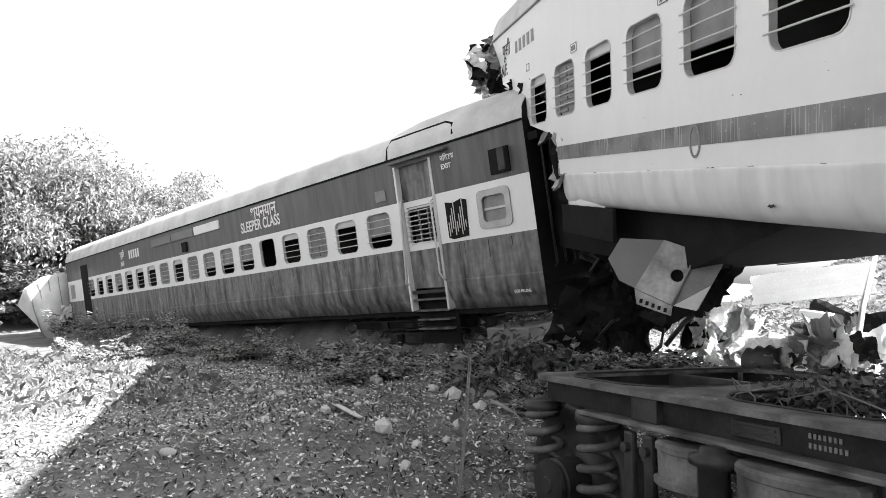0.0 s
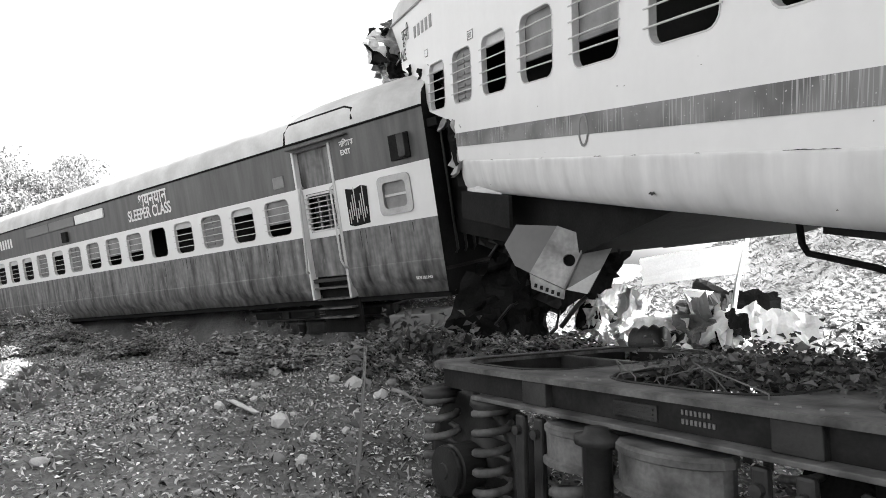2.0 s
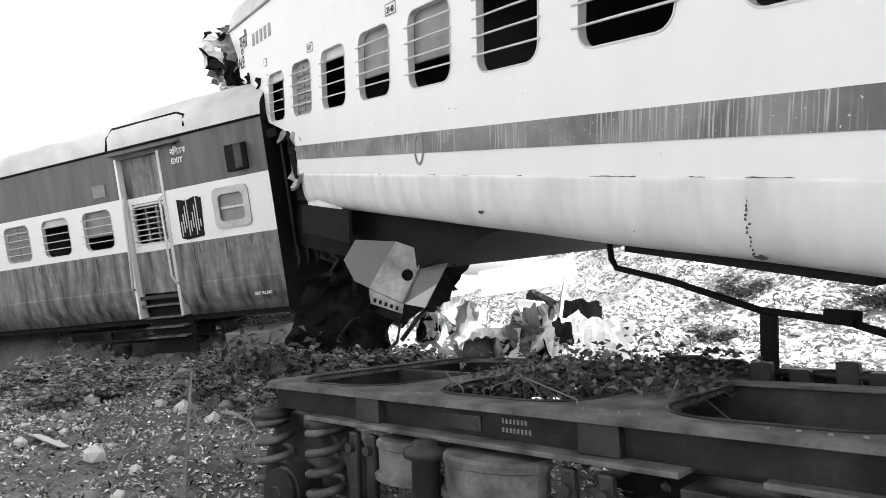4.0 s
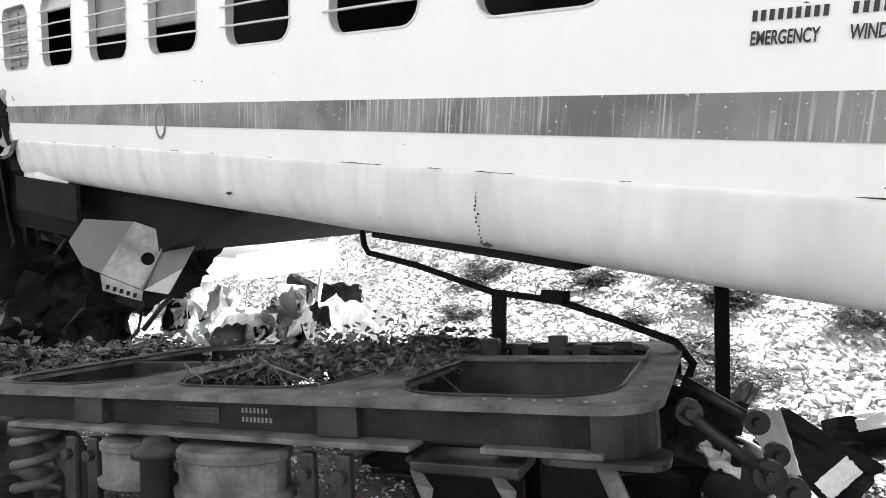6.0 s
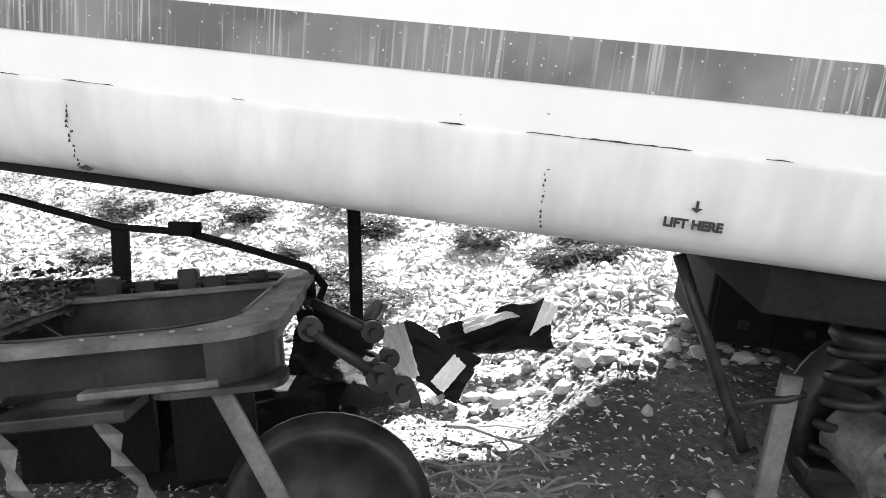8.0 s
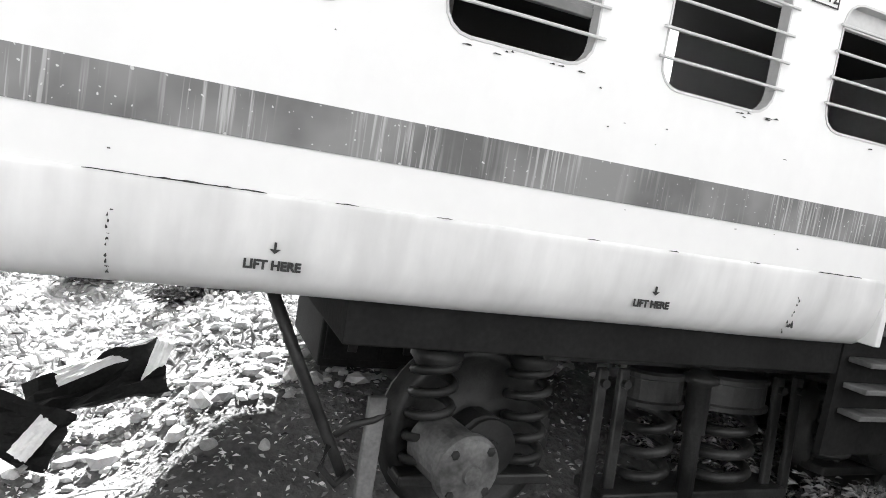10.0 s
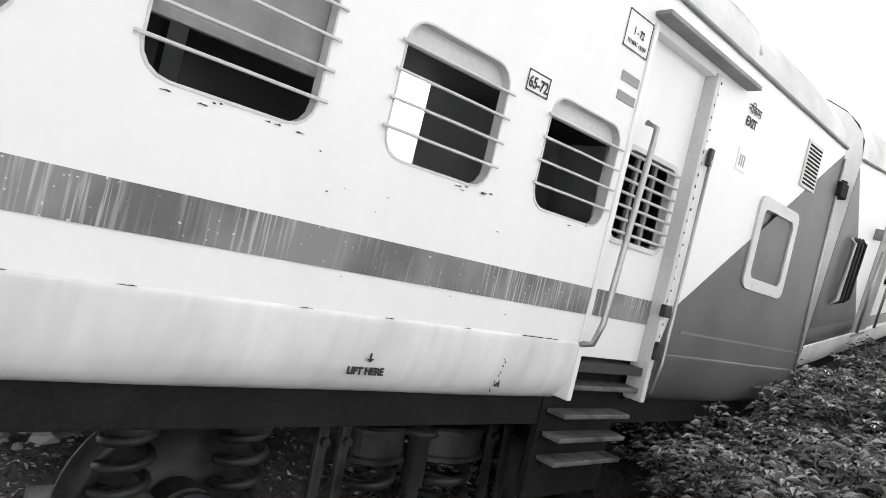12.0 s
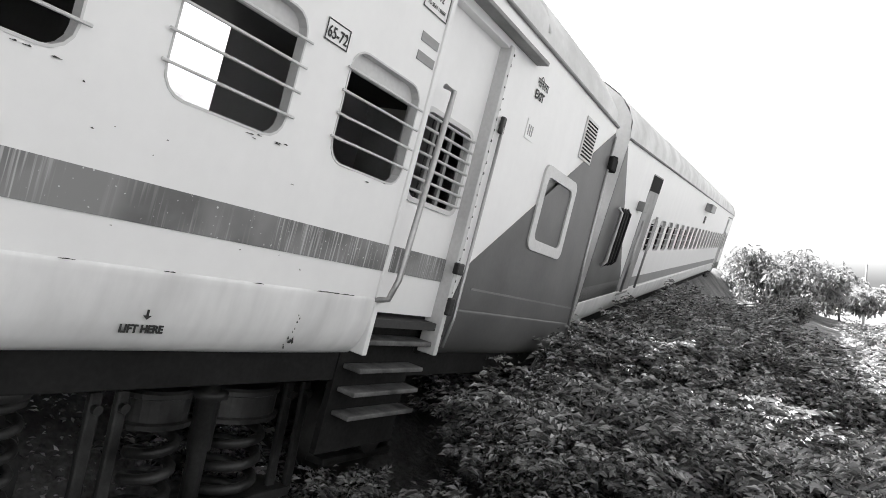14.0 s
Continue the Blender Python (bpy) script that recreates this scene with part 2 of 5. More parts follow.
def stripe_material():
    """Faded dark band: cloudy washed patches, thin pale runs in clusters, and small pale drops."""
    m = material("washed_stripe_paint", 0.105, 0.5, amount=0.35, scale=2.0, stretch=(1.0, 1, .6), fine=30, fine_amount=0.12, bump=0.05)
    nt = m.node_tree
    n, l = nt.nodes, nt.links
    b = n["Principled BSDF"]
    base = b.inputs["Base Color"].links[0].from_socket
    tc = n.new("ShaderNodeTexCoord")

    def noise_at(scale, detail, seed):
        mp = n.new("ShaderNodeMapping")
        mp.inputs["Scale"].default_value, mp.inputs["Location"].default_value = scale, (seed, seed, seed)
        l.new(tc.outputs["Object"], mp.inputs[0])
        tx = n.new("ShaderNodeTexNoise")
        tx.inputs["Scale"].default_value, tx.inputs["Detail"].default_value = 1.0, detail
        l.new(mp.outputs[0], tx.inputs[0])
        return tx.outputs[0]

    def ramp(socket, lo, hi):
        rp = n.new("ShaderNodeMapRange")
        rp.inputs[1].default_value, rp.inputs[2].default_value = lo, hi
        l.new(socket, rp.inputs[0])
        return rp.outputs[0]

    def times(p, q):
        t = n.new("ShaderNodeMath")
        t.operation = "MULTIPLY"
        for i, v in enumerate((p, q)):
            if isinstance(v, float):
                t.inputs[i].default_value = v
            else:
                l.new(v, t.inputs[i])
        return t.outputs[0]

    def blend(fac, under, value):
        mx = n.new("ShaderNodeMix")
        mx.data_type = "RGBA"
        l.new(fac, mx.inputs["Factor"])
        l.new(under, mx.inputs[6])
        mx.inputs[7].default_value = (value, value, value, 1)
        return mx.outputs[2]
    cloud = ramp(noise_at((2.1, 1, 2.0), 3, 3.0), .42, .56)
    runs = times(ramp(noise_at((75, 1, 2.2), 2, 8.0), .53, .64), ramp(noise_at((3.2, 1, .8), 2, 1.5), .40, .52))
    drops = ramp(noise_at((55, 1, 55), 1, 4.0), .70, .73)
    c = blend(times(cloud, .85), base, .21)
    c = blend(times(runs, .75), c, .42)
    c = blend(drops, c, .5)
    l.new(c, b.inputs["Base Color"])
    return m


STRIPE_RUN = stripe_material()


def roof_profile(n=14, top=Z_TOP, cant=Z_CANT):
    pts = []
    for i in range(n + 1):
        a = math.pi * i / n
        c, s = math.cos(a), math.sin(a)
        y = WIDTH / 2 - WIDTH / 2 * (abs(c) ** 0.75) * (1 if c > 0 else -1)
        pts.append((y, cant + (top - cant) * (abs(s) ** 0.85)))
    return pts


def plain(name, mat, parent, x0, x1, y0, y1, z0, z1, bevel=0.0, label=""):
    bm = bmesh.new()
    box(bm, x0, x1, y0, y1, z0, z1, bevel)
    return part(name, bm, mat, parent, label)


def rod(name, mat, parent, pts, r, label="", n=8):
    bm = bmesh.new()
    tube(bm, pts, r, n)
    return part(name, bm, mat, parent, label, smooth=True)


def polygon(name, pts, y, mat, parent, label="", thick=0.004):
    """A thin sheet in the xz plane, its face at y."""
    bm = bmesh.new()
    a = [bm.verts.new((x, y, z)) for x, z in pts]
    b = [bm.verts.new((x, y + thick, z)) for x, z in pts]
    f = bm.faces.new(a)
    bm.faces.new(b[::-1])
    for i in range(len(pts)):
        j = (i + 1) % len(pts)
        bm.faces.new((a[j], a[i], b[i], b[j]))
    f.normal_update()
    if f.normal.y > 0:
        bmesh.ops.reverse_faces(bm, faces=bm.faces[:])
    return part(name, bm, mat, parent, label)


def text_mesh(body, size, mat, parent, x, z, y=-0.006, name="lettering", align="LEFT", bold=0.0, squeeze=1.0, label=""):
    cu = bpy.data.curves.new(name, "FONT")
    cu.body, cu.size, cu.align_x, cu.extrude, cu.offset = body, size, align, 0.001, bold
    tmp = new("tmp", cu)
    bpy.context.view_layer.update()
    me = bpy.data.meshes.new_from_object(tmp.evaluated_get(bpy.context.evaluated_depsgraph_get()))
    bpy.data.objects.remove(tmp)
    me.name = name
    me.materials.clear()
    me.materials.append(mat)
    ob = new(name, me)
    ob.parent = parent
    ob.matrix_basis = pose(x, y, z, 90, 0, 0) @ Matrix.Diagonal((squeeze, 1, 1, 1))
    if label:
        tagged(ob, label)
    return ob


def letter_bars(n, x, z, w, h, mat, parent, name="marking"):
    """Unreadable characters as plain upright bars."""
    bm = bmesh.new()
    step = w / n
    for i in range(n):
        box(bm, x + i * step, x + i * step + step * 0.55, -0.006, -0.002, z, z + h)
    return part(name, bm, mat, parent)


_shared = {}


def window(parent, x, style, x_shift=0.0):
    """One window unit: frame, bars, and a shutter or pane by its style."""
    key = "frame"
    if key not in _shared:
        bm = bmesh.new()
        ring_plate(bm, rounded(-W_HALF - .003, W_HALF + .003, Z_W0 - .003, Z_W1 + .003, .103), rounded(-W_HALF + .006, W_HALF - .006, Z_W0 + .008, Z_W1 - .006, .095), -0.004, 0.05)
        me = bpy.data.meshes.new("window")
        bm.to_mesh(me); bm.free(); me.materials.append(BARS)
        _shared[key] = me
        bm = bmesh.new()
        tube(bm, [(-W_HALF - .03, -0.016, 0), (0, -0.02, 0), (W_HALF + .03, -0.016, 0)], 0.0068, 6)
        me = bpy.data.meshes.new("bar")
        bm.to_mesh(me); bm.free(); me.materials.append(BARS)
        _shared["bar"] = me
        bm = bmesh.new()
        box(bm, 0, .23, 0.035, 0.05, 0, .035)
        me = bpy.data.meshes.new("slat")
        bm.to_mesh(me); bm.free(); me.materials.append(SHUTTER)
        _shared["slat"] = me
        bm = bmesh.new()
        box(bm, -W_HALF, W_HALF, 0.052, 0.07, Z_W0, Z_W1)
        me = bpy.data.meshes.new("louvred_shutter")
        bm.to_mesh(me); bm.free(); me.materials.append(SHUTTER)
        _shared["louvre"] = me
        bm = bmesh.new()
        box(bm, -W_HALF, W_HALF, 0.055, 0.07, Z_W1 - .34, Z_W1, .004)
        box(bm, -W_HALF, W_HALF, 0.045, 0.075, Z_W1 - .37, Z_W1 - .335, .004)
        me = bpy.data.meshes.new("raised_shutter")
        bm.to_mesh(me); bm.free(); me.materials.append(SHUTTER)
        _shared["half"] = me
        bm = bmesh.new()
        box(bm, -W_HALF, W_HALF, 0.045, 0.07, Z_W1 - .1, Z_W1, .004)
        me = bpy.data.meshes.new("raised_shutter")
        bm.to_mesh(me); bm.free(); me.materials.append(BARS)
        _shared["top"] = me
    w = new("window", _shared["frame"])
    w.parent, w.location = parent, (x, 0, 0)
    if style != "broken":
        for i in range(4):
            b = new("bar", _shared["bar"])
            b.parent, b.location = w, (0, 0, Z_W0 + .115 + i * .112)
    sh = {"louvre": "louvre", "half": "half"}.get(style, "top")
    if style != "broken":
        q = new(_shared[sh].name, _shared[sh])
        q.parent = w
    if style == "louvre":
        for i in range(8):
            for s in (.02, -.25):
                q = new("slat", _shared["slat"])
                q.parent, q.location = w, (s, 0, Z_W0 + .05 + i * .062)
    return w


def strip(parent, name, mat, xl, x1, z0, z1, holes=(), y=0.0, door=True, d=PALE_DIMS):
    """A band of the side wall, cut out at the door."""
    zs = [z0] + [z for z in (0.9, 1.6, 1.9, 2.3, 2.6, 2.9, 3.2) if z0 + .01 < z < z1 - .01] + [z1]
    bm = bmesh.new()
    if door:
        if z1 > d.door_t:
            out = [(xl(z0), z0), (d.door0, z0), (d.door0, d.door_t), (d.door1, d.door_t), (d.door1, z0), (x1, z0), (x1, z1)] + [(xl(z), z) for z in zs[:0:-1]]
            plate_with_holes(bm, out, list(holes), y)
        else:
            out = [(xl(z0), z0), (d.door0, z0), (d.door0, z1)] + [(xl(z), z) for z in zs[:0:-1]]
            plate_with_holes(bm, out, [h for h in holes if h[0][0] < d.door0], y)
            plate_with_holes(bm, [(d.door1, z0), (x1, z0), (x1, z1), (d.door1, z1)], [h for h in holes if h[0][0] > d.door1], y)
    else:
        out = [(xl(z0), z0), (x1, z0), (x1, z1)] + [(xl(z), z) for z in zs[:0:-1]]
        plate_with_holes(bm, out, list(holes), y)
    return part(name, bm, mat, parent)


def skirt(parent, mat, x0, x1, seed, dent=0.012, d=PALE_DIMS):
    """The lower wall that turns under, slightly buckled."""
    bm = bmesh.new()
    rows = ((0.0, Z_CREASE), (-.006, Z_CREASE - .004), (-.008, Z_CREASE - .015), (-.006, Z_CREASE - .035), (0.0, 1.15), (.018, 1.06), (.045, .99), (.085, .945), (.125, d.bot), (.165, d.bot - .004), (.165, d.bot + .08))
    n = max(2, int((x1 - x0) / 0.12))
    g = []
    for i in range(n + 1):
        x = x0 + (x1 - x0) * i / n
        col = []
        for k, (y, z) in enumerate(rows):
            bulge = dent * noise.noise((x * 1.3, z * 2, seed)) if 3 < k < 9 else 0
            col.append(bm.verts.new((x, y + bulge, z + (0.008 * noise.noise((x * .9, 3, seed)) if k > 6 else 0))))
        g.append(col)
    for i in range(n):
        for k in range(len(rows) - 1):
            bm.faces.new((g[i][k + 1], g[i + 1][k + 1], g[i + 1][k], g[i][k]))
    return part("lower_panel", bm, mat, parent, smooth=True)


def coach(name, label, m, x_left, x1, styles, mats, roof0, open_doors=False, stripe=None, far_open=(), seed=0, roof_mat=None, top=Z_TOP, d=PALE_DIMS):
    """One passenger coach: walls, roof, windows, doors, underframe and inside partitions. x_left(z): where its side begins."""
    c = thing(name, label, "train coach", m, group="wrecked coaches")
    lower, mid, upper = mats
    rnd = random.Random(seed)
    wins = [w for w in WIN if w - W_HALF > x_left(2.2) + .05]
    holes = [rounded(w - W_HALF, w + W_HALF, Z_W0, Z_W1, 0.1) for w in wins]
    tx0, tx1, tz0, tz1 = d.toilet
    wc = rounded(tx0 + .06, tx1 - .06, tz0 + .06, tz1 - .06, .07)
    left_door = x_left(2.0) < -7
    x0 = x_left(1.0)
    strip(c, "side_wall", lower, x_left, x1, Z_CREASE, d.lo, d=d)
    strip(c, "side_wall", mid, x_left, x1, d.lo, d.hi, holes + [wc], d=d)
    strip(c, "side_wall", upper, x_left, x1, d.hi, d.cant, d=d)
    skirt(c, CREAM_LOW if stripe is not None else lower, x0, d.door0, seed, d=d)
    skirt(c, lower if stripe is None else MIDBAND, d.door1, x1, seed + 1, d=d)
    # door post linings
    for x, sg in ((d.door0, -1), (d.door1, 1)):
        plain("door_post", BARS if sg > 0 else mid, c, x - .02 if sg > 0 else x - .03, x + .03 if sg > 0 else x + .012, -0.014, 0.12, d.bot + .02, d.door_t, .006)
    plain("door_head", upper, c, d.door0, d.door1, 0.004, 0.2, d.door_t - .02, d.door_t + .03)
    # door leaf
    yd = 0.075
    bm = bmesh.new()
    dh = rounded(d.door0 + .1, d.door1 - .1, 1.88, 2.42, .06)
    plate_with_holes(bm, [(d.door0 + .02, 1.18), (d.door1 - .02, 1.18), (d.door1 - .02, d.door_t - .02), (d.door0 + .02, d.door_t - .02)], [dh], yd)
    leaf = part("door", bm, mid if stripe is not None else lower, c)
    for i in range(7):
        rod("bar", BARS, leaf, [(d.door0 + .07, yd - .02, 1.93 + i * .075), (d.door1 - .07, yd - .02, 1.93 + i * .075)], .009, n=6)
    bm = bmesh.new()
    ring_plate(bm, rounded(d.door0 + .08, d.door1 - .08, 1.86, 2.44, .07), rounded(d.door0 + .11, d.door1 - .11, 1.89, 2.41, .05), yd - .014, yd + .02)
    part("door_window_frame", bm, BARS, leaf)
    for x in (d.door0 + .3, d.door0 + .5):
        plain("window_mullion", SHUTTER, leaf, x - .015, x + .015, yd + .03, yd + .05, 1.88, 2.42)
    # wc window
    bm = bmesh.new()
    ring_plate(bm, rounded(tx0, tx1, tz0, tz1, .08), rounded(tx0 + .09, tx1 - .09, tz0 + .09, tz1 - .09, .06), -0.02, 0.04)
    wcw = part("toilet_window", bm, BARS if stripe is not None else STEEL, c)
    plain("pane", SHUTTER, wcw, tx0 + .06, tx1 - .06, .03, .04, tz0 + .06, tz1 - .06)
    if stripe is None:
        plain("pane_rail", BARS, wcw, tx0 + .09, tx1 - .09, .012, .03, (tz0 + tz1) / 2 - .015, (tz0 + tz1) / 2 + .015)
    # windows
    for i, w in enumerate(wins):
        window(c, w, styles(i, w))
    # roof with gutter
    prof = roof_profile(14, top, d.cant)
    bm = bmesh.new()
    n = int((x1 - roof0) / 0.5)
    g = []
    for i in range(n + 1):
        x = roof0 + (x1 - roof0) * i / n
        end = min(1.0, (x1 - x) / 0.8 + .0)
        drop = 0.10 * (1 - end) ** 2
        g.append([bm.verts.new((x, y, z - drop * (z - d.cant) / .6 + 0.018 * noise.noise((x * 1.7, y * 1.5, seed)))) for y, z in prof])
    for i in range(n):
        for k in range(len(prof) - 1):
            bm.faces.new((g[i][k], g[i + 1][k], g[i + 1][k + 1], g[i][k + 1]))
    rf = part("roof", bm, roof_mat or ROOF, c, smooth=True)
    rod("gutter", DARK if stripe is None else SHUTTER, rf, [(max(roof0, x_left(3.3)), -.012, d.cant + .0), (x1, -.012, d.cant + .0)], .016, n=6)
    # hood rail over the door
    rod("roof_rail", DARK if stripe is None else ROOF, rf, [(d.door0 - .15, .0, d.cant), (d.door0 - .15, .05, d.cant + .2), (d.door0 - .1, .12, d.cant + .32), (d.door1 + .34, .12, d.cant + .32), (d.door1 + .5, .08, d.cant + .26), (d.door1 + .52, .02, d.cant + .1)], .022)
    bm = bmesh.new()
    box(bm, d.door0 - .05, d.door1 + .42, -0.10, 0.0, d.door_t + .03, d.door_t + .06, .006, None)
    part("door_hood", bm, SHUTTER if stripe is not None else DARKRED, c)
    # handrails
    hm = STEEL if stripe is not None else BARS
    rod("handrail", hm, c, [(d.door0 + .12, .0, 2.56), (d.door0 + .12, -.07, 2.53), (d.door0 + .1, -.08, 2.4), (d.door0 + .04, -.08, 1.4), (d.door0 - .0, -.07, 1.28), (d.door0 - .02, .0, 1.26)], .018)
    rod("handrail", hm, c, [(d.door1 - .03, .02, 2.5), (d.door1 - .03, -.06, 2.46), (d.door1 - .03, -.06, 1.4), (d.door1 + .02, -.05, 1.3), (d.door1 + .03, .0, 1.28)], .016) if stripe is None else None
    # doorway sill and steps
    plain("door_sill", DUSTY, c, d.door0, d.door1, .02, .5, .99, 1.02, .006)
    plain("threshold_plate", STEEL, c, d.door0 + .02, d.door1 - .02, .3, .32, 1.02, 1.2)
    plain("step_back", DARK, c, d.door0, d.door1, .16, .2, .3, 1.0)
    for i, z in enumerate((.82, .68, .54)):
        plain("step", DUSTY, c, d.door0 + .04, d.door1 - .04, .02, .15, z, z + .028, .006)
    # end walls, floor, far side, inside
    for x, s in ((x1, 1), (x_left(2.0), -1)):
        if s < 0 and not left_door:
            continue
        bm = bmesh.new()
        ys = [(0.0, d.bot), (0.0, d.cant)] + roof_profile(10, top, d.cant)[1:-1] + [(WIDTH, d.cant), (WIDTH, d.bot)]
        vs = [bm.verts.new((x, y, z - (.1 * (z - d.cant) / .6 if z > d.cant and s > 0 else 0))) for y, z in ys]
        bm.faces.new(vs if s > 0 else vs[::-1])
        e = part("end_wall", bm, DARK if stripe is None else ROOF, c)
        bm = bmesh.new()
        for k in range(5):
            box(bm, x + s * (.05 * k + .03) - .03, x + s * (.05 * k + .03) + .03, 1.0 - .03 * (k % 2), 2.2 + .03 * (k % 2), 1.15, 3.2 + .03 * (k % 2), .01)
        part("gangway_bellows", bm, DARK, e)
        for yy in (.25, .45, .65):
            rod("end_bar", IRON, e, [(x + s * .02, yy, 1.3), (x + s * .06, yy, 1.35), (x + s * .06, yy, 2.9), (x + s * .02, yy, 2.95)], .018)
        bm = bmesh.new()
        lathe(bm, [(0, 0), (.09, 0), (.09, .3), (.22, .32), (.22, .36), (0, .37)], 16, pose(x, .75, 1.0, 0, s * 90, 0))
        part("buffer", bm, IRON, e, smooth=True)
        plain("lamp_bracket", DARK, e, x, x + s * .16, .06, .2, 2.95, 3.06, .01)
    bm = bmesh.new()
    zf = (d.bot, d.cant)
    far_holes = [rounded(w - .27, w + .27, 1.9, 2.45, .1) for w in far_open if w > x0 + .5]
    plate_with_holes(bm, [(x0, d.bot), (11.55, d.bot), (11.55, 3.26), (12.16, 3.26), (12.16, d.bot), (x1, d.bot), (x1, d.cant), (x0, d.cant)] if open_doors else [(x0, d.bot), (x1, d.bot), (x1, d.cant), (x0, d.cant)], far_holes, WIDTH, True)
    part("far_side_wall", bm, mid, c)
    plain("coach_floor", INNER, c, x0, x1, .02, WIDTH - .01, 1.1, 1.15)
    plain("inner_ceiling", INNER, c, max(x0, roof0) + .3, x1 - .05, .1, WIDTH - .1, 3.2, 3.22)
    k = -6
    while k < 13:
        x = 10.76 + (k - 11.5) * PITCH
        if x > x_left(2.2) + .4 and x < 10.6:
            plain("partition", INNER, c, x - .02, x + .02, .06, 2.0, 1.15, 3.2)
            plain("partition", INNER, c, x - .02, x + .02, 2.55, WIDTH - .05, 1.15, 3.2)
            # berths in underframe black, so that the openings look unlit
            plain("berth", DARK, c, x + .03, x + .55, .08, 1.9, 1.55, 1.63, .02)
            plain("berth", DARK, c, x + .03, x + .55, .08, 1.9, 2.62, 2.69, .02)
        k += 2
    # underframe
    deep = 8.5 if stripe is not None and not left_door else x0 + .1
    plain("underframe", DARK, c, x0 + .1, x1 - .1, .17, WIDTH - .17, .93, 1.1)
    plain("sole_bar", DARK, c, deep, x1 - .1, .17, WIDTH - .17, .74, .93, .01)
    return c


def style_a(i, w):
    return ["half", "open", "open", "half", "open", "open", "open", "louvre", "open", "louvre", "half", "half", "half", "broken", "open", "louvre", "open", "half"][i % 18]


def style_b(i, w):
    k = round((w - 10.76) / PITCH) + 12
    return {1: "louvre", 3: "half", 4: "half", 9: "louvre", 10: "half"}.get(k, "open")


def left_b(z):
    """The torn edge of the raised coach's side."""
    pts = [(0.8, 0.57), (1.0, 0.57), (1.6, 0.42), (1.84, 0.28), (1.88, -0.56), (2.2, -0.62), (2.42, -1.2), (2.5, -1.8), (2.95, -1.95), (3.3, -2.35), (3.6, -2.4)]
    for (za, xa), (zb, xb) in zip(pts, pts[1:]):
        if z <= zb:
            return xa + (xb - xa) * (z - za) / (zb - za)
    return pts[-1][1]


coach_a = coach("train_coach", "dark-painted sleeper coach with pale window band, derailed on the bank", A_POSE, lambda z: -7.5, DARK_DIMS.end, style_a,
                (WEATHERED, CREAM, DARKRED), -7.5, seed=3, roof_mat=ROOF, top=3.93, d=DARK_DIMS)
coach_b = coach("train_coach", "pale coach with dark waist stripe, torn end raised on another", B_POSE, left_b, END_R, style_b,
                (CREAM, CREAM, CREAM), -2.35, open_doors=True, stripe=1, far_open=[WIN[13], WIN[15]], seed=7)
coach_c = coach("train_coach", "pale coach with a grey stripe leaning on the overgrown bank", C_POSE, lambda z: END_L, END_R, lambda i, w: "open",
                (CREAM, CREAM, CREAM), END_L, stripe=1, seed=11)

# stripe, triangle and lettering of the raised coach
polygon("waist_stripe", [(.46, 1.428), (DOOR0 - .03, 1.428), (DOOR0 - .03, 1.577), (.44, 1.577)], -.005, STRIPE_RUN, coach_b, "dark waist stripe with pale washed-out runs")
polygon("waist_stripe", [(DOOR0 + .02, 1.425), (DOOR1 - .02, 1.425), (DOOR1 - .02, 1.58), (DOOR0 + .02, 1.58)], .069, STRIPE_RUN, coach_b)
polygon("painted_triangle", [(DOOR1 + .04, Z_CREASE), (END_R, Z_CREASE), (END_R, 3.24), (12.06, 1.57)], -.005, MIDBAND, coach_b, "dark grey painted triangle")
polygon("waist_stripe", [(END_L, 1.3), (DOOR0 - .05, 1.3), (DOOR0 - .05, 1.46), (END_L, 1.46)], -.005, MARKER_GREY, coach_c, "grey waist stripe")


def plate(parent, x0, x1, z0, z1, lines, size, border=True):
    p = polygon("notice_plate", [(x0, z0), (x1, z0), (x1, z1), (x0, z1)], -.005, CREAM, parent)
    if border:
        bm = bmesh.new()
        t = .006
        for a, b, c_, d in ((x0, x1, z0, z0 + t), (x0, x1, z1 - t, z1), (x0, x0 + t, z0, z1), (x1 - t, x1, z0, z1)):
            box(bm, a, b, -.0075, -.0055, c_, d)
        part("border", bm, LETTER_DARK, p)
    for text, z in lines:
        text_mesh(text, size, LETTER_DARK, p, (x0 + x1) / 2, z, -.009, align="CENTER", squeeze=.8, bold=.001)
    return p


def lift_mark(x):
    text_mesh("LIFT HERE", .042, LETTER_DARK, coach_b, x, 1.022, .018, align="CENTER", bold=.002)
    polygon("arrow", [(x - .004, 1.092), (x - .018, 1.092), (x, 1.077), (x + .018, 1.092), (x + .004, 1.092), (x + .004, 1.115), (x - .004, 1.115)], .002, LETTER_DARK, coach_b)


lift_mark(8.19)
lift_mark(9.74)
plate(coach_b, 10.24, 10.40, 2.40, 2.50, [("65-72", 2.42)], .075)
plate(coach_b, 2.81, 2.99, 2.495, 2.585, [("33-40", 2.512)], .065)
plate(coach_b, .97, 1.13, 2.5, 2.59, [], .06)
letter_bars(4, .99, 2.52, .11, .05, LETTER_DARK, coach_b)
plate(coach_b, -.62, -.5, 2.58, 2.67, [], .06)
plate(coach_b, 10.87, 11.11, 2.86, 3.06, [("1 - 72", 2.945)], .055)
text_mesh("TO SEAT / SLEEP", .03, LETTER_DARK, coach_b, 10.99, 2.89, -.009, align="CENTER", squeeze=.85)
flag = polygon("flag_sticker", [(10.93, 2.59), (11.1, 2.59), (11.1, 2.64), (10.93, 2.64)], -.005, MARKER_GREY, coach_b)
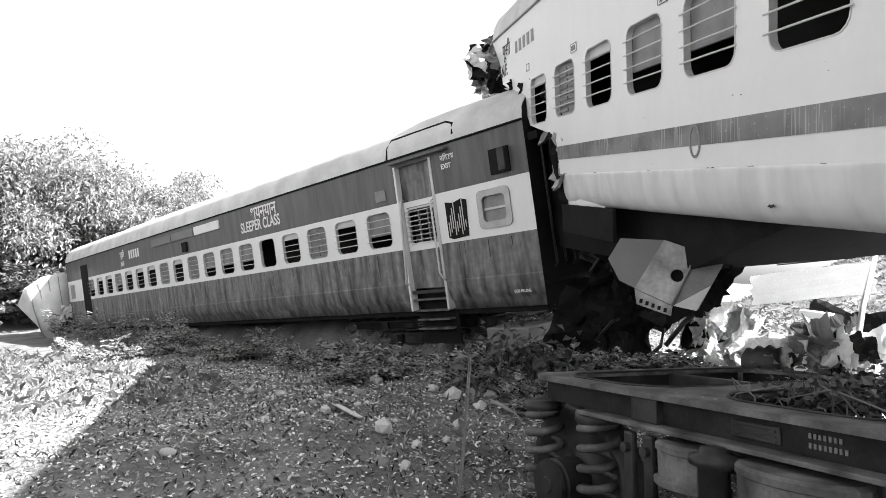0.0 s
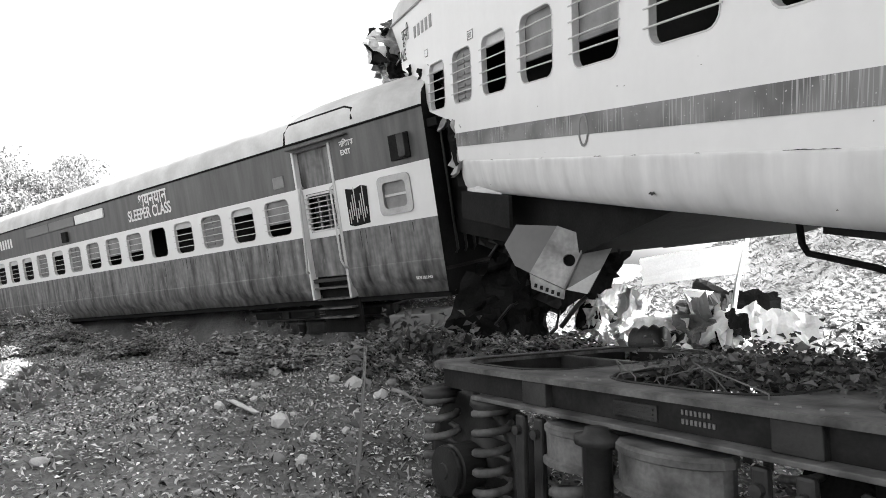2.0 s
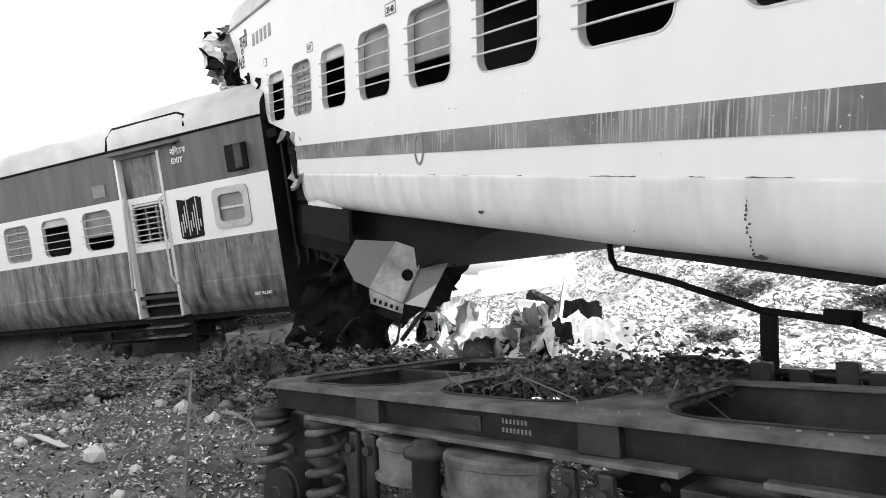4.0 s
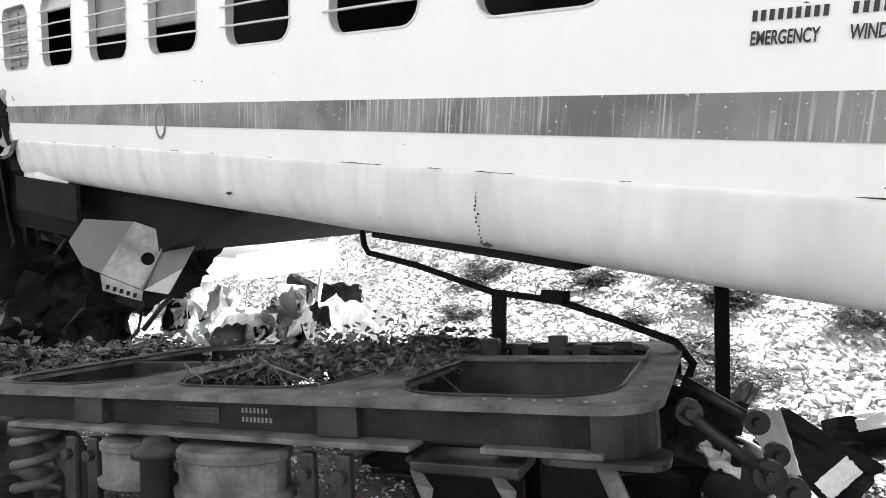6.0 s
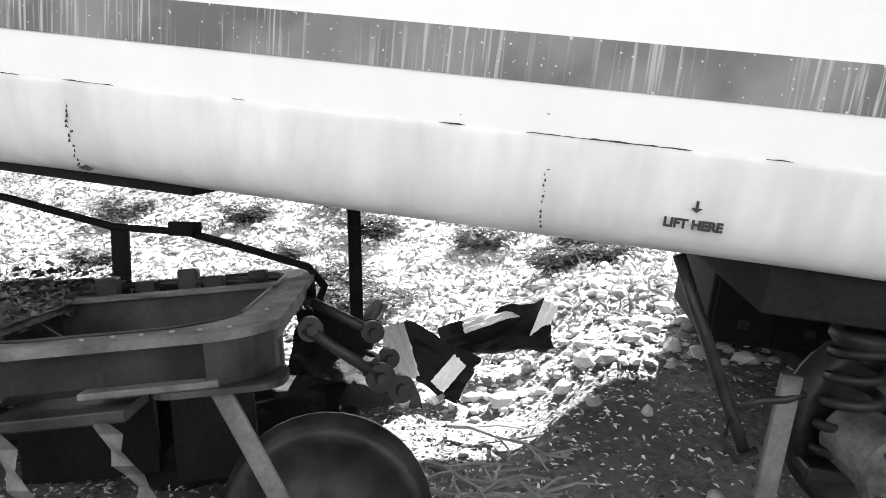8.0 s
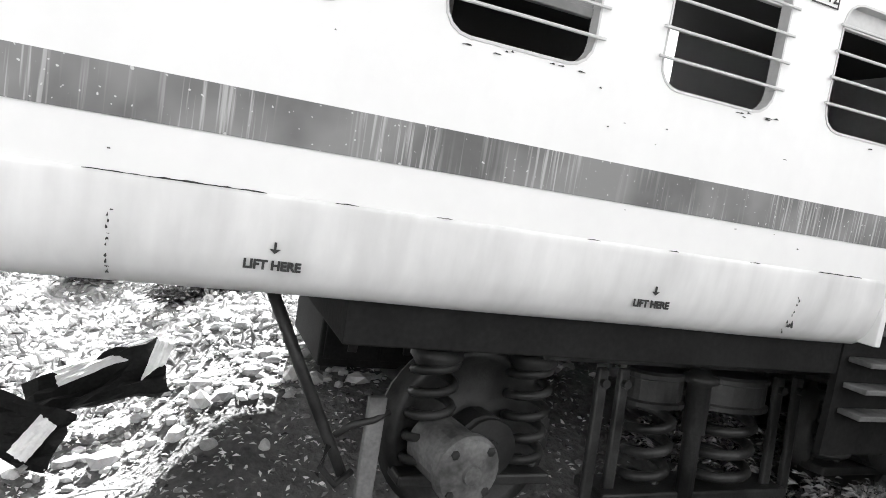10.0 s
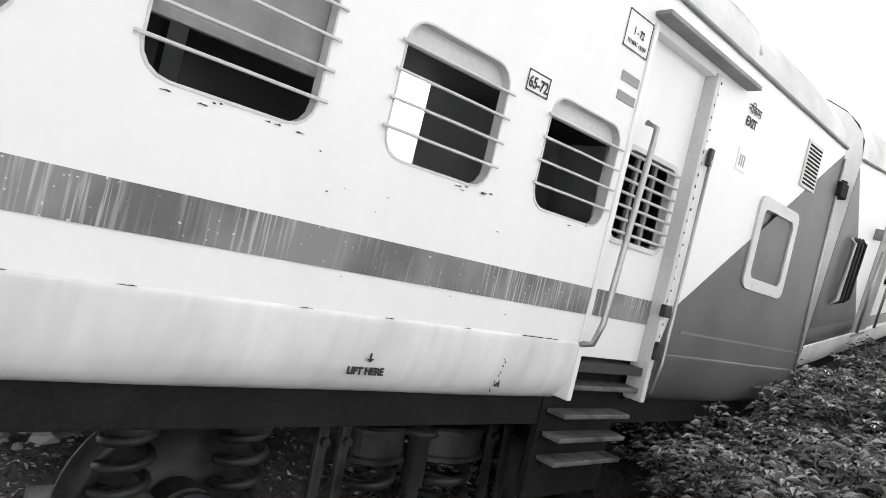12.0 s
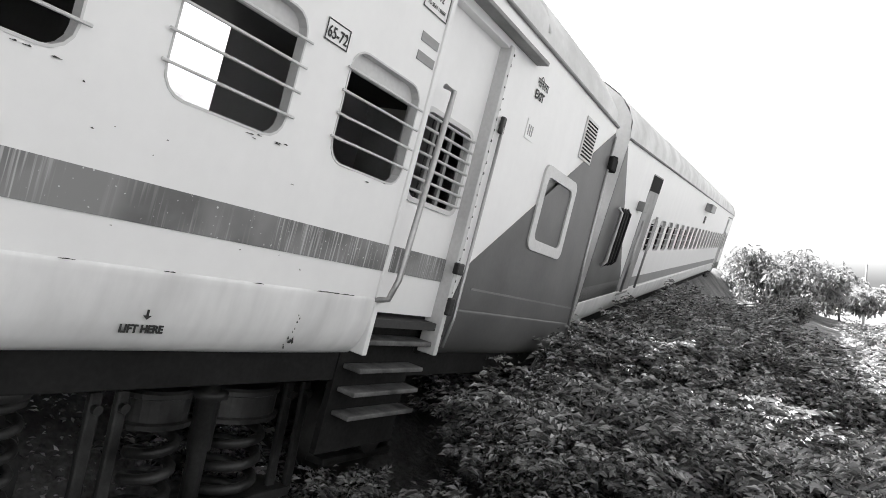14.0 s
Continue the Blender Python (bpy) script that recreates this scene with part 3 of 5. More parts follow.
polygon("flag_sticker", [(10.93, 2.695), (11.1, 2.695), (11.1, 2.745), (10.93, 2.745)], -.005, MARKER_GREY, coach_b)
text_mesh("EXIT", .09, LETTER_DARK, coach_b, 12.42, 2.91, -.006, bold=.002, squeeze=.9)
text_mesh("निकास", .09, LETTER_DARK, coach_b, 12.42, 3.0, -.006, squeeze=.9)
plate(coach_b, 12.42, 12.58, 2.6, 2.75, [], .05, border=False)
letter_bars(3, 12.45, 2.63, .1, .08, MARKER_GREY, coach_b)
text_mesh("N.F.", .22, LETTER_DARK, coach_b, -1.85, 2.7, -.006, bold=.004, squeeze=.9)
text_mesh("पूसी", .26, LETTER_DARK, coach_b, -1.75, 2.95, -.006)
letter_bars(5, -1.1, 2.9, .9, .15, MARKER_GREY, coach_b)
text_mesh("EMERGENCY", .06, LETTER_DARK, coach_b, 6.99, 1.722, -.006, squeeze=.56, bold=.001)
letter_bars(9, 6.99, 1.795, .22, .032, LETTER_DARK, coach_b)
text_mesh("WINDOW", .06, LETTER_DARK, coach_b, 7.26, 1.722, -.006, squeeze=.56, bold=.001)
letter_bars(6, 7.26, 1.795, .15, .032, LETTER_DARK, coach_b)
# ventilator grille above the toilet window
vent = plain("ventilator", BARS, coach_b, 13.55, 13.88, -.012, .0, 2.76, 3.14, .004)
for i in range(11):
    plain("slat", DARK, vent, 13.58, 13.85, -.016, -.0125, 2.785 + i * .031, 2.80 + i * .031)


def paint_chip(parent, x, z, length, seed, y=-.014, tall=.018, name="paint_chip"):
    rnd = random.Random(seed)
    n = max(4, int(length / .02))
    top = [(x + length * i / n, z + rnd.uniform(.0, tall * .5) * (1 if 0 < i < n else 0)) for i in range(n + 1)]
    low = [(x + length * i / n, z - rnd.uniform(.001, tall * .25)) for i in range(n, -1, -1)]
    return polygon(name, top + low, y, RUST_EDGE, parent, thick=.002)


for i, (x, l) in enumerate(((3.45, .1), (3.9, .06), (5.1, .3), (5.68, .09), (5.95, .2), (6.6, .05), (7.33, .09), (7.62, .52), (8.36, .08), (8.72, .06), (9.35, .06), (9.75, .05), (10.2, .06), (10.62, .3), (2.6, .05), (1.5, .06), (4.5, .04))):
    paint_chip(coach_b, x, Z_CREASE, l, 40 + i, tall=.009 if l > .07 else .008)
rb = random.Random(5)
for i in range(30):
    x, z = rb.uniform(.9, 10.9), rb.choice((rb.uniform(.98, 1.2), rb.uniform(1.3, 1.41), rb.uniform(1.62, 1.85)))
    s = rb.uniform(.004, .011)
    paint_chip(coach_b, x, z, s * rb.choice((1, 1, 2)), 200 + i, y=-.006 if z > 1.27 else .012 if z > 1.08 else .03, tall=s)
for x in (5.95, 7.70, 10.55):
    for j in range(16):
        z = .96 + j * .018
        paint_chip(coach_b, x + rb.uniform(-.006, .006), z, rb.uniform(.004, .012), 300 + j + int(x * 10), y=.055 if z < .99 else .03 if z < 1.04 else .012 if z < 1.1 else -.002, tall=.022)
paint_chip(coach_b, 4.05, 1.03, .07, 3, y=.01, tall=.05)
paint_chip(coach_b, 5.96, .955, .06, 4, y=.05, tall=.05)
paint_chip(coach_b, 10.56, 1.0, .03, 9, y=.03, tall=.06)
for i in range(16):
    paint_chip(coach_b, rb.choice((8.7, 9.0, 9.85, 10.0, 10.75)) + rb.uniform(0, .2), 1.885 + rb.uniform(-.02, .008), rb.uniform(.01, .04), 500 + i, y=-.006, tall=.01)
# dent mark on the stripe
bm = bmesh.new()
ring_plate(bm, [(3.30 + .07 * math.cos(a * .4), 1.46 + .12 * math.sin(a * .4)) for a in range(16)], [(3.30 + .055 * math.cos(a * .4), 1.46 + .10 * math.sin(a * .4)) for a in range(16)], -.009, -.004)
part("scrape", bm, SHUTTER, coach_b)

# lettering and fittings of the dark coach
text_mesh("SLEEPER CLASS", .30, LETTER_PALE, coach_a, 6.13, 2.70, -.006, bold=.006, squeeze=.82)
text_mesh("शयनयान", .36, LETTER_PALE, coach_a, 6.62, 2.93, -.006, bold=.006, squeeze=.9)
text_mesh("EXIT", .10, LETTER_PALE, coach_a, 12.36, 2.88, -.006, bold=.003)
text_mesh("निकास", .11, LETTER_PALE, coach_a, 12.36, 3.0, -.006, bold=.003)
text_mesh("N.F.", .2, LETTER_PALE, coach_a, -1.6, 2.64, -.006, bold=.004)
text_mesh("पूसी", .24, LETTER_PALE, coach_a, -1.6, 2.9, -.006, bold=.004)
letter_bars(5, -.85, 2.8, .9, .24, LETTER_PALE, coach_a)
text_mesh("SIDE FILLING", .055, LETTER_PALE, coach_a, 13.42, 1.02, -.012, bold=.001, squeeze=.9)
for x, v in ((1.05, GREYPAINT), (2.42, GREYPAINT), (3.82, LETTER_PALE)):
    bd = plain("destination_board", v, coach_a, x, x + 1.33, -.04, -.005, 2.93, 3.13, .008)
    letter_bars(9, x + .2, 3.0, .9, .07, LETTER_DARK if v is LETTER_PALE else LETTER_PALE, bd)
plain("lamp_box", DARK, coach_a, 3.05, 3.3, -.06, .0, 2.6, 2.84, .01)
sl = plain("slide_frame", DARK, coach_a, 13.3, 13.64, -.03, .0, 2.62, 2.96, .006)
plain("flap", IRON, sl, 13.52, 13.64, -.12, -.02, 2.64, 2.94, .006)
bw = polygon("broken_window", [(12.34, 1.88), (12.44, 1.85), (12.74, 1.87), (12.77, 2.38), (12.66, 2.41), (12.5, 2.37), (12.34, 2.4)], -.008, DARK, coach_a, "broken boarded window, black inside")
for i in range(9):
    plain("splinter", BARS, bw, 12.37 + i * .042, 12.385 + i * .042, -.012, -.008, 1.9 + .05 * (i % 3), 2.1 + .1 * (i % 4))
polygon("door_band", [(DARK_DIMS.door0 + .03, 1.80), (DARK_DIMS.door0 + .09, 1.80), (DARK_DIMS.door0 + .09, 2.50), (DARK_DIMS.door0 + .03, 2.50)], .067, CREAM, coach_a)
polygon("door_band", [(DARK_DIMS.door1 - .09, 1.80), (DARK_DIMS.door1 - .03, 1.80), (DARK_DIMS.door1 - .03, 2.50), (DARK_DIMS.door1 - .09, 2.50)], .067, CREAM, coach_a)
polygon("door_band", [(DARK_DIMS.door0 + .03, 2.45), (DARK_DIMS.door1 - .03, 2.45), (DARK_DIMS.door1 - .03, 2.54), (DARK_DIMS.door0 + .03, 2.54)], .066, CREAM, coach_a)
polygon("door_band", [(DARK_DIMS.door0 + .03, 1.77), (DARK_DIMS.door1 - .03, 1.77), (DARK_DIMS.door1 - .03, 1.86), (DARK_DIMS.door0 + .03, 1.86)], .066, CREAM, coach_a)
nb = plain("number_box", SHUTTER, coach_a, 10.78, 11.04, -.012, .0, 2.63, 2.81, .006)
letter_bars(3, 10.83, 2.69, .12, .06, LETTER_PALE, nb)
# far end door of the dark coach, seen small
plain("end_door", DARK, coach_a, -5.75, -4.98, -.006, .0, 1.2, 3.0)
plain("end_toilet_window", STEEL, coach_a, -7.2, -6.7, -.008, .0, 1.92, 2.42, .004)
# far equipment of the pale coach on the bank
plain("side_lamp", SHUTTER, coach_c, 2.0, 3.2, -.16, .0, 2.95, 3.15, .01)
letter_bars(4, 2.6, 2.62, .5, .2, LETTER_DARK, coach_c)
od = plain("doorway_leaf", SHUTTER, coach_c, -6.1, -5.25, -.006, .0, 1.2, 3.1)
# dark strip stands for the shade at the doorway's head
plain("shaded_head", DARK, od, -6.08, -5.27, -.012, -.006, 2.85, 3.08)
rod("handrail", STEEL, coach_c, [(-6.2, -.08, 1.3), (-6.2, -.08, 2.4)], .02)
rod("handrail", STEEL, coach_c, [(-5.15, -.08, 1.3), (-5.15, -.08, 2.5)], .02)
polygon("painted_triangle", [(END_L, Z_CREASE), (-6.15, Z_CREASE), (-6.15, 1.5), (END_L, 3.22)], -.005, MIDBAND, coach_c, "dark grey painted triangle")
for x in (-7.75, -7.58, -7.41, -7.24):
    rod("toilet_window_bar", BARS if x < -7.6 else IRON, coach_c, [(x, -.02, 1.74), (x, -.07, 1.8), (x, -.07, 2.45), (x, -.02, 2.5)], .022, n=6)
plain("ladder_lamp", SHUTTER, coach_c, -6.6, -6.3, -.1, .0, 2.52, 2.66, .01)

# fittings round the raised coach's doorway and end
rod("jamb_pipe", STEEL, coach_b, [(DOOR1 + .10, -.03, 2.55), (DOOR1 + .10, -.03, 1.2), (DOOR1 + .06, -.02, 1.0)], .012)
plain("door_latch", IRON, coach_b, DOOR1 - .05, DOOR1 + .04, -.05, -.01, 1.5, 1.58, .01)
plain("door_latch", IRON, coach_b, DOOR1 - .02, DOOR1 + .05, -.04, -.01, 1.22, 1.34, .01)
plain("door_hook", IRON, coach_b, DOOR1 + .07, DOOR1 + .12, -.04, -.01, 2.5, 2.62, .01)
rod("end_edge_bead", STEEL, coach_b, [(END_R, -.01, 1.0), (END_R, -.01, 3.2)], .014)
plain("end_lamp", DARK, coach_b, END_R - .02, END_R + .16, -.05, .12, 2.86, 3.0, .015)
sill = polygon("triangle_crease", [(12.2, 1.415), (END_R, 1.415), (END_R, 1.43), (12.2, 1.43)], -.010, GREYPAINT, coach_b)
for k in range(28):
    paint_chip(coach_b, DOOR1 + rb.uniform(.0, .03), 1.0 + k * .075, rb.uniform(.008, .02), 700 + k, y=-.017, tall=.035)
for k in range(20):
    x = rb.uniform(7.2, 13.8)
    w, hgt = rb.uniform(.006, .02), rb.uniform(.08, .3)
    polygon("soot_run", [(x, 1.78), (x + w, 1.78), (x + w * .7, 1.78 - hgt), (x + w * .4, 1.78 - hgt)], -.006, RUST_EDGE, coach_a, thick=.002)
for k in range(44):
    x, z = rb.uniform(2, 13.8), rb.uniform(1.3, 1.76)
    w, hgt = rb.uniform(.02, .06), rb.uniform(.06, .25)
    polygon("faded_run", [(x, z), (x + w, z + .01), (x + w * .8, z - hgt), (x + w * .3, z - hgt * .8)], -.005, GREYPAINT, coach_a, thick=.002)
TORN = material("torn_grey_sheet_metal", 0.30, 0.4, amount=1.5, scale=4, fine=30, fine_amount=0.3)

# ---- bogies ----
def slab(bm, outline, holes, z0, z1):
    """A flat plate in the xy plane with holes, from z0 to z1."""
    loops = [[(x, y) for x, y in lp] for lp in [outline] + holes]
    tris = tessellate_polygon([[Vector((x, y, 0)) for x, y in lp] for lp in loops])
    top = [bm.verts.new((x, y, z1)) for lp in loops for x, y in lp]
    low = [bm.verts.new((x, y, z0)) for lp in loops for x, y in lp]
    for t in tris:
        a, b, c = (top[i] for i in t)
        up = (b.co - a.co).cross(c.co - a.co).z > 0
        bm.faces.new((a, b, c) if up else (a, c, b))
        a, b, c = (low[i] for i in t)
        bm.faces.new((a, c, b) if up else (a, b, c))
    k = 0
    for lp in loops:
        n = len(lp)
        for i in range(n):
            j = (i + 1) % n
            bm.faces.new((top[k + i], top[k + j], low[k + j], low[k + i]))
        k += n


def coil(parent, x, y, z0, z1, r, wire, turns, mat=IRON, name="coil_spring"):
    n = int(turns * 14)
    pts = [(x + r * math.cos(2 * math.pi * turns * i / n), y + r * math.sin(2 * math.pi * turns * i / n), z0 + (z1 - z0) * i / n) for i in range(n + 1)]
    return rod(name, mat, parent, pts, wire, n=7)


def wheelset(parent, x, z, tilt=0.0, label=""):
    ax = rod("axle", IRON, parent, [(x, -1.05, z), (x, -.8, z), (x, .8, z), (x, 1.05, z)], .075, n=14)
    for s in (-1, 1):
        bm = bmesh.new()
        lathe(bm, [(0, .05), (.10, .06), (.11, .03), (.2, .0), (.36, -.01), (.39, .04), (.455, .045), (.46, -.05), (.485, -.06), (.485, -.085), (.40, -.09), (.36, -.05), (.2, -.045), (.1, -.07), (0, -.07)], 40,
              pose(x, s * .82, z, -90 * s, 0, 0))
        part("wheel", bm, IRON, ax, smooth=True)
    return ax


def bogie(m, label, right_axle=True):
    b = thing("bogie", label, "bogie", m, group="bogies")
    L, W = 1.8, 1.0
    # bogies under the coaches get darker tops, their shade put into the colour
    top_tone = DUSTY if not right_axle else IRON
    out = rounded(-L, L, -W, W, .22, 6)
    bm = bmesh.new()
    slab(bm, out, [rounded(-1.64, -.80, -.86, .86, .30, 8), rounded(-.50, .42, -.82, .82, .28, 8), rounded(.74, 1.64, -.86, .86, .28, 8)], -.028, 0)
    fr = part("frame_plate", bm, top_tone, b, "dusty riveted top plate of the frame")
    bmb = bmesh.new()
    lathe(bmb, [(0, .0), (.009, .0), (.008, .005), (0, .007)], 8)
    me = bpy.data.meshes.new("rivet")
    bmb.to_mesh(me); bmb.free(); me.materials.append(SHUTTER)
    for x, y in [(1.2 + .09 * i, -.92 + .01 * (i % 2)) for i in range(6)] + [(1.72, -.6 + .2 * i) for i in range(7)] + [(-.62 + .08 * i, -.86) for i in range(4)] + [(.5 + .08 * i, -.88) for i in range(4)]:
        r = new("rivet", me)
        r.parent, r.location = fr, (x, y, 0)
    for x0_, x1_, yy in ((-1.64, -.80, .86), (.74, 1.64, .86), (-.50, .42, .82)):
        bm = bmesh.new()
        tube(bm, [(x, y, .002) for x, y in rounded(x0_, x1_, -yy, yy, .28, 8)], .008, 5, closed=True)
        part("weld_bead", bm, IRON, fr)
    for s in (-1, 1):
        y0, y1 = s * .93 - .012, s * .93 + .012
        plain("frame_web", WEB, b, -1.62, 1.62, y0, y1, -.15, -.028)
        plain("frame_web", DARK, b, -1.62, 1.62, s * .80 - .01, s * .80 + .01, -.15, -.028)
        plain("frame_flange", top_tone, b, -1.2, .95, s * .9 - .14, s * .9 + .14, -.172, -.15, .004)
        plain("frame_flange", top_tone, b, 1.2, 1.62, s * .9 - .1, s * .9 + .1, -.172, -.15, .004)
        for x in (-.72, .62):
            plain("stanchion", IRON, b, x - .09, x + .09, s * .955 - .03, s * .955 + .03, -.15, -.03, .006)
        pl = plain("cast_plate", IRON, b, -.22, .02, s * .945 - .006 , s * .945 + .006, -.13, -.06, .004)
        for k in range(3):
            plain("rib", IRON, pl, -.2, 0, s * .953 - .003, s * .953 + .003, -.122 + .02 * k, -.115 + .02 * k)
        for row, n, z in ((0, 7, -.078), (1, 8, -.115)):
            bm = bmesh.new()
            for k in range(n):
                box(bm, .14 + k * .02, .151 + k * .02, s * .947 - .003, s * .947 + .003, z, z + .02)
            part("painted_marking", bm, GREYPAINT, b)
        # axle springs with guides
        for ax in (-1.448, 1.448):
            for d in (-.27, .27):
                if abs(ax + d) > 1.75 or (ax > 0 and not right_axle):
                    continue
                coil(b, ax + d, s * .9, -.78, -.17, .105, .024, 5.5, top_tone)
                bm = bmesh.new()
                lathe(bm, [(0, -.17), (.13, -.17), (.135, -.21), (.11, -.24), (.1, -.26), (0, -.26)], 18, pose(ax + d, s * .9, 0))
                part("spring_cap", bm, IRON, b, smooth=True)
            if ax < 0 or right_axle:
                bm = bmesh.new()
                lathe(bm, [(0, 0), (.13, 0), (.15, .02), (.15, .17), (.135, .18), (.135, .2), (.15, .205), (.145, .225), (.05, .23), (.045, .24), (0, .24)], 18, pose(ax, s * .84, -.62, -90 * s, 0, 0))
                part("axle_box", bm, IRON, b)
                plain("spring_wing", IRON, b, ax - .42, ax + .42, s * .9 - .09, s * .9 + .09, -.84, -.78, .015)
        # bolster springs, damper and hangers
        for x, w in ((-.42, .19), (.12, .27)):
            bm = bmesh.new()
            lathe(bm, [(0, -.20), (w - .02, -.20), (w, -.215), (w, -.24), (w - .012, -.245), (w - .015, -.36), (w + .012, -.37), (w + .01, -.395), (0, -.40)], 22, pose(x, s * .98, 0) @ Matrix.Diagonal((1, .62, 1, 1)))
            part("spring_pan", bm, top_tone, b)
            coil(b, x, s * .98, -.86, -.4, w * .6, .03, 3.5, top_tone)
        bm = bmesh.new()
        lathe(bm, [(0, -.165), (.05, -.165), (.06, -.19), (.10, -.2), (.10, -.235), (.065, -.25), (.065, -.52), (.05, -.53), (.05, -.9), (0, -.9)], 16, pose(-.2, s * 1.08, 0))
        part("damper", bm, IRON, b, smooth=True)
        for x in (-.8, .5, .66, -.66):
            bm = bmesh.new()
            box(bm, x - .035, x + .035, s * 1.0 - .02, s * 1.0 + .02, -.92, -.2, .015)
            lathe(bm, [(0, 0), (.025, 0), (.025, .03), (0, .032)], 10, pose(x, s * 1.02, -.28, -90 * s, 0, 0))
            part("hanger", bm, IRON, b)
        plain("spring_plank", IRON, b, -.75, .6, s * .95 - .14, s * .95 + .14, -.92, -.86, .012)
        plain("brake_bracket", IRON, b, .95, 1.35, s * .93 - .11, s * .93 + .11, -.24, -.2, .006)
    for x in (-.58, .58):
        plain("transom", IRON, b, x - .1, x + .1, -.8, .8, -.15, -.03)
    for x in (-1.7, 1.7):
        plain("headstock", IRON, b, x - .025, x + .025, -.80, .80, -.15, -.028)
    for s in (-1, 1):
        bm = bmesh.new()
        cx, cy = 1.58, s * .78
        pts = [(cx + .2 * math.cos(radians(a)), cy + s * .2 * math.sin(radians(a))) for a in range(0, 91, 15)]
        for (xa, ya), (xb, yb) in zip(pts, pts[1:]):
            vs = [bm.verts.new(q) for q in ((xa, ya, -.17), (xb, yb, -.17), (xb, yb, -.028), (xa, ya, -.028))]
            bm.faces.new(vs if s > 0 else vs[::-1])
        part("corner_web", bm, IRON, b)
        bm = bmesh.new()
        slab(bm, rounded(1.4, 1.82, s * .9 - .12, s * .9 + .12, .08), [], -.19, -.17)
        part("frame_flange", bm, IRON, b)
    # first beam made deeper to hide lit ground behind the frame hole
    plain("inner_beam", IRON, b, .3, 1.66, .1, .16, -.45, -.0, .006)
    plain("inner_beam_flange", top_tone, b, .3, 1.66, .06, .2, .0, .016, .004)
    plain("inner_beam", IRON, b, -1.66, -.3, .1, .16, -.12, -.02, .006)
    wheelset(b, -1.448, -.62)
    if right_axle:
        wheelset(b, 1.448, -.62)
    else:
        # brake gear strewn inside the frame
        bm = bmesh.new()
        lathe(bm, [(0, 0), (.11, 0), (.12, .02), (.12, .2), (.1, .24), (.1, .42), (.08, .44), (.03, .46), (.03, .6), (0, .6)], 18, pose(.22, .52, -.02, 0, 90, 8))
        part("brake_cylinder", bm, IRON, b, smooth=True)
        for i, (x, y) in enumerate(((.95, .45), (1.15, .5), (1.3, .42), (.8, .35), (1.5, .55))):
            plain("brake_block", IRON, b, x - .05, x + .05, y - .04, y + .04, -.1, .05 + .04 * (i % 2), .01)
        rod("brake_rod", IRON, b, [(.5, .42, .0), (.9, .5, .03), (1.4, .46, .01), (1.6, .5, -.03)], .018)
        for i, (p, q) in enumerate((((1.84, -.5, -.1), (2.12, -.45, -.34)), ((1.84, -.1, -.06), (2.1, -.2, -.2)))):
            rod("brake_lever", IRON, b, [p, q], .024)
        for x, y, z, r in ((1.86, -.48, -.11, .05), (2.12, -.45, -.34, .06), (2.2, -.36, -.42, .06), (2.1, -.2, -.2, .05), (2.16, -.3, -.3, .045)):
            bm = bmesh.new()
            lathe(bm, [(0, -.03), (r * .4, -.03), (r * .45, -.02), (r, -.02), (r, .02), (r * .45, .02), (r * .4, .05), (0, .05)], 16, pose(x, y, z, 90, 0, 12))
            part("pivot_plate", bm, IRON, b)
        bm = bmesh.new()
        box(bm, -.03, .03, -.012, .012, -.62, 0, .005, pose(1.62, -.99, -.18, 0, -22, 0))
        part("angle_iron", bm, top_tone, b)
        bm = bmesh.new()
        box(bm, -.06, .06, -.02, .02, -.5, 0, .008, pose(1.8, -1.02, -.62, 0, -38, 0))
        part("splintered_plate", bm, top_tone, b)
        for x, z, l in ((.98, -.23, .34), (1.28, -.23, .26)):
            # tall dark plates added where brake beams would block the sunlit ground
            plain("brake_beam", DARK, b, x + .1, x + .5, .2, .26, -.95, -.28, .01) if x < 1 else plain("brake_beam", DARK, b, .2, .9, .5, .56, -1.0, -.28, .01)
            bm = bmesh.new()
            k = 6
            pr = None
            for i in range(k + 1):
                yy = -1.04 + .02 * math.sin(i * 1.7)
                w = .03 + .012 * math.sin(i * 2.3)
                cur = [bm.verts.new((x + .02 * i - w, yy, z - l * i / k)), bm.verts.new((x + .02 * i + w, yy - .02, z - l * i / k))]
                if pr:
                    bm.faces.new((pr[0], pr[1], cur[1], cur[0]))
                pr = cur
            part("hanging_cloth", bm, DUSTY, b, "torn pale cloth hanging from the frame")
    return b


bogie(pose(-2.79, 0.22, -0.44, 1.4, -6.0, 15.0), "dusty black bogie torn from its coach, overgrown with creeper", right_axle=False)
bogie(B_POSE @ pose(10.85, 1.66, .70, -4, 0, 0), "black bogie in the dark under the pale coach")
bogie(A_POSE @ pose(10.5, 1.6, .62, 0, 0, 0), "black bogie in shadow under the dark coach")
# black box added to keep the space under the coach dark
eq = thing("underfloor_box", "black box added under the pale coach to fill the shade", "equipment box", B_POSE)
bm = bmesh.new()
box(bm, 8.8, 9.6, 1.9, 2.9, .1, .9, .02)
part("box_body", bm, DARK, eq)
for x in (8.83, 9.21):
    lid = plain("box_door", DARK, eq, x, x + .36, 1.875, 1.9, .16, .84, .008)
    plain("door_catch", IRON, lid, x + .15, x + .21, 1.855, 1.875, .22, .27, .004)
rg = thing("brake_rigging", "sloping black brake rigging hung under the pale coach", "brake rigging", B_POSE)
rod("sloping_rod", IRON, rg, [(8.27, .5, .85), (8.42, .5, .55), (8.6, .5, .2), (8.66, .48, .08)], .026)
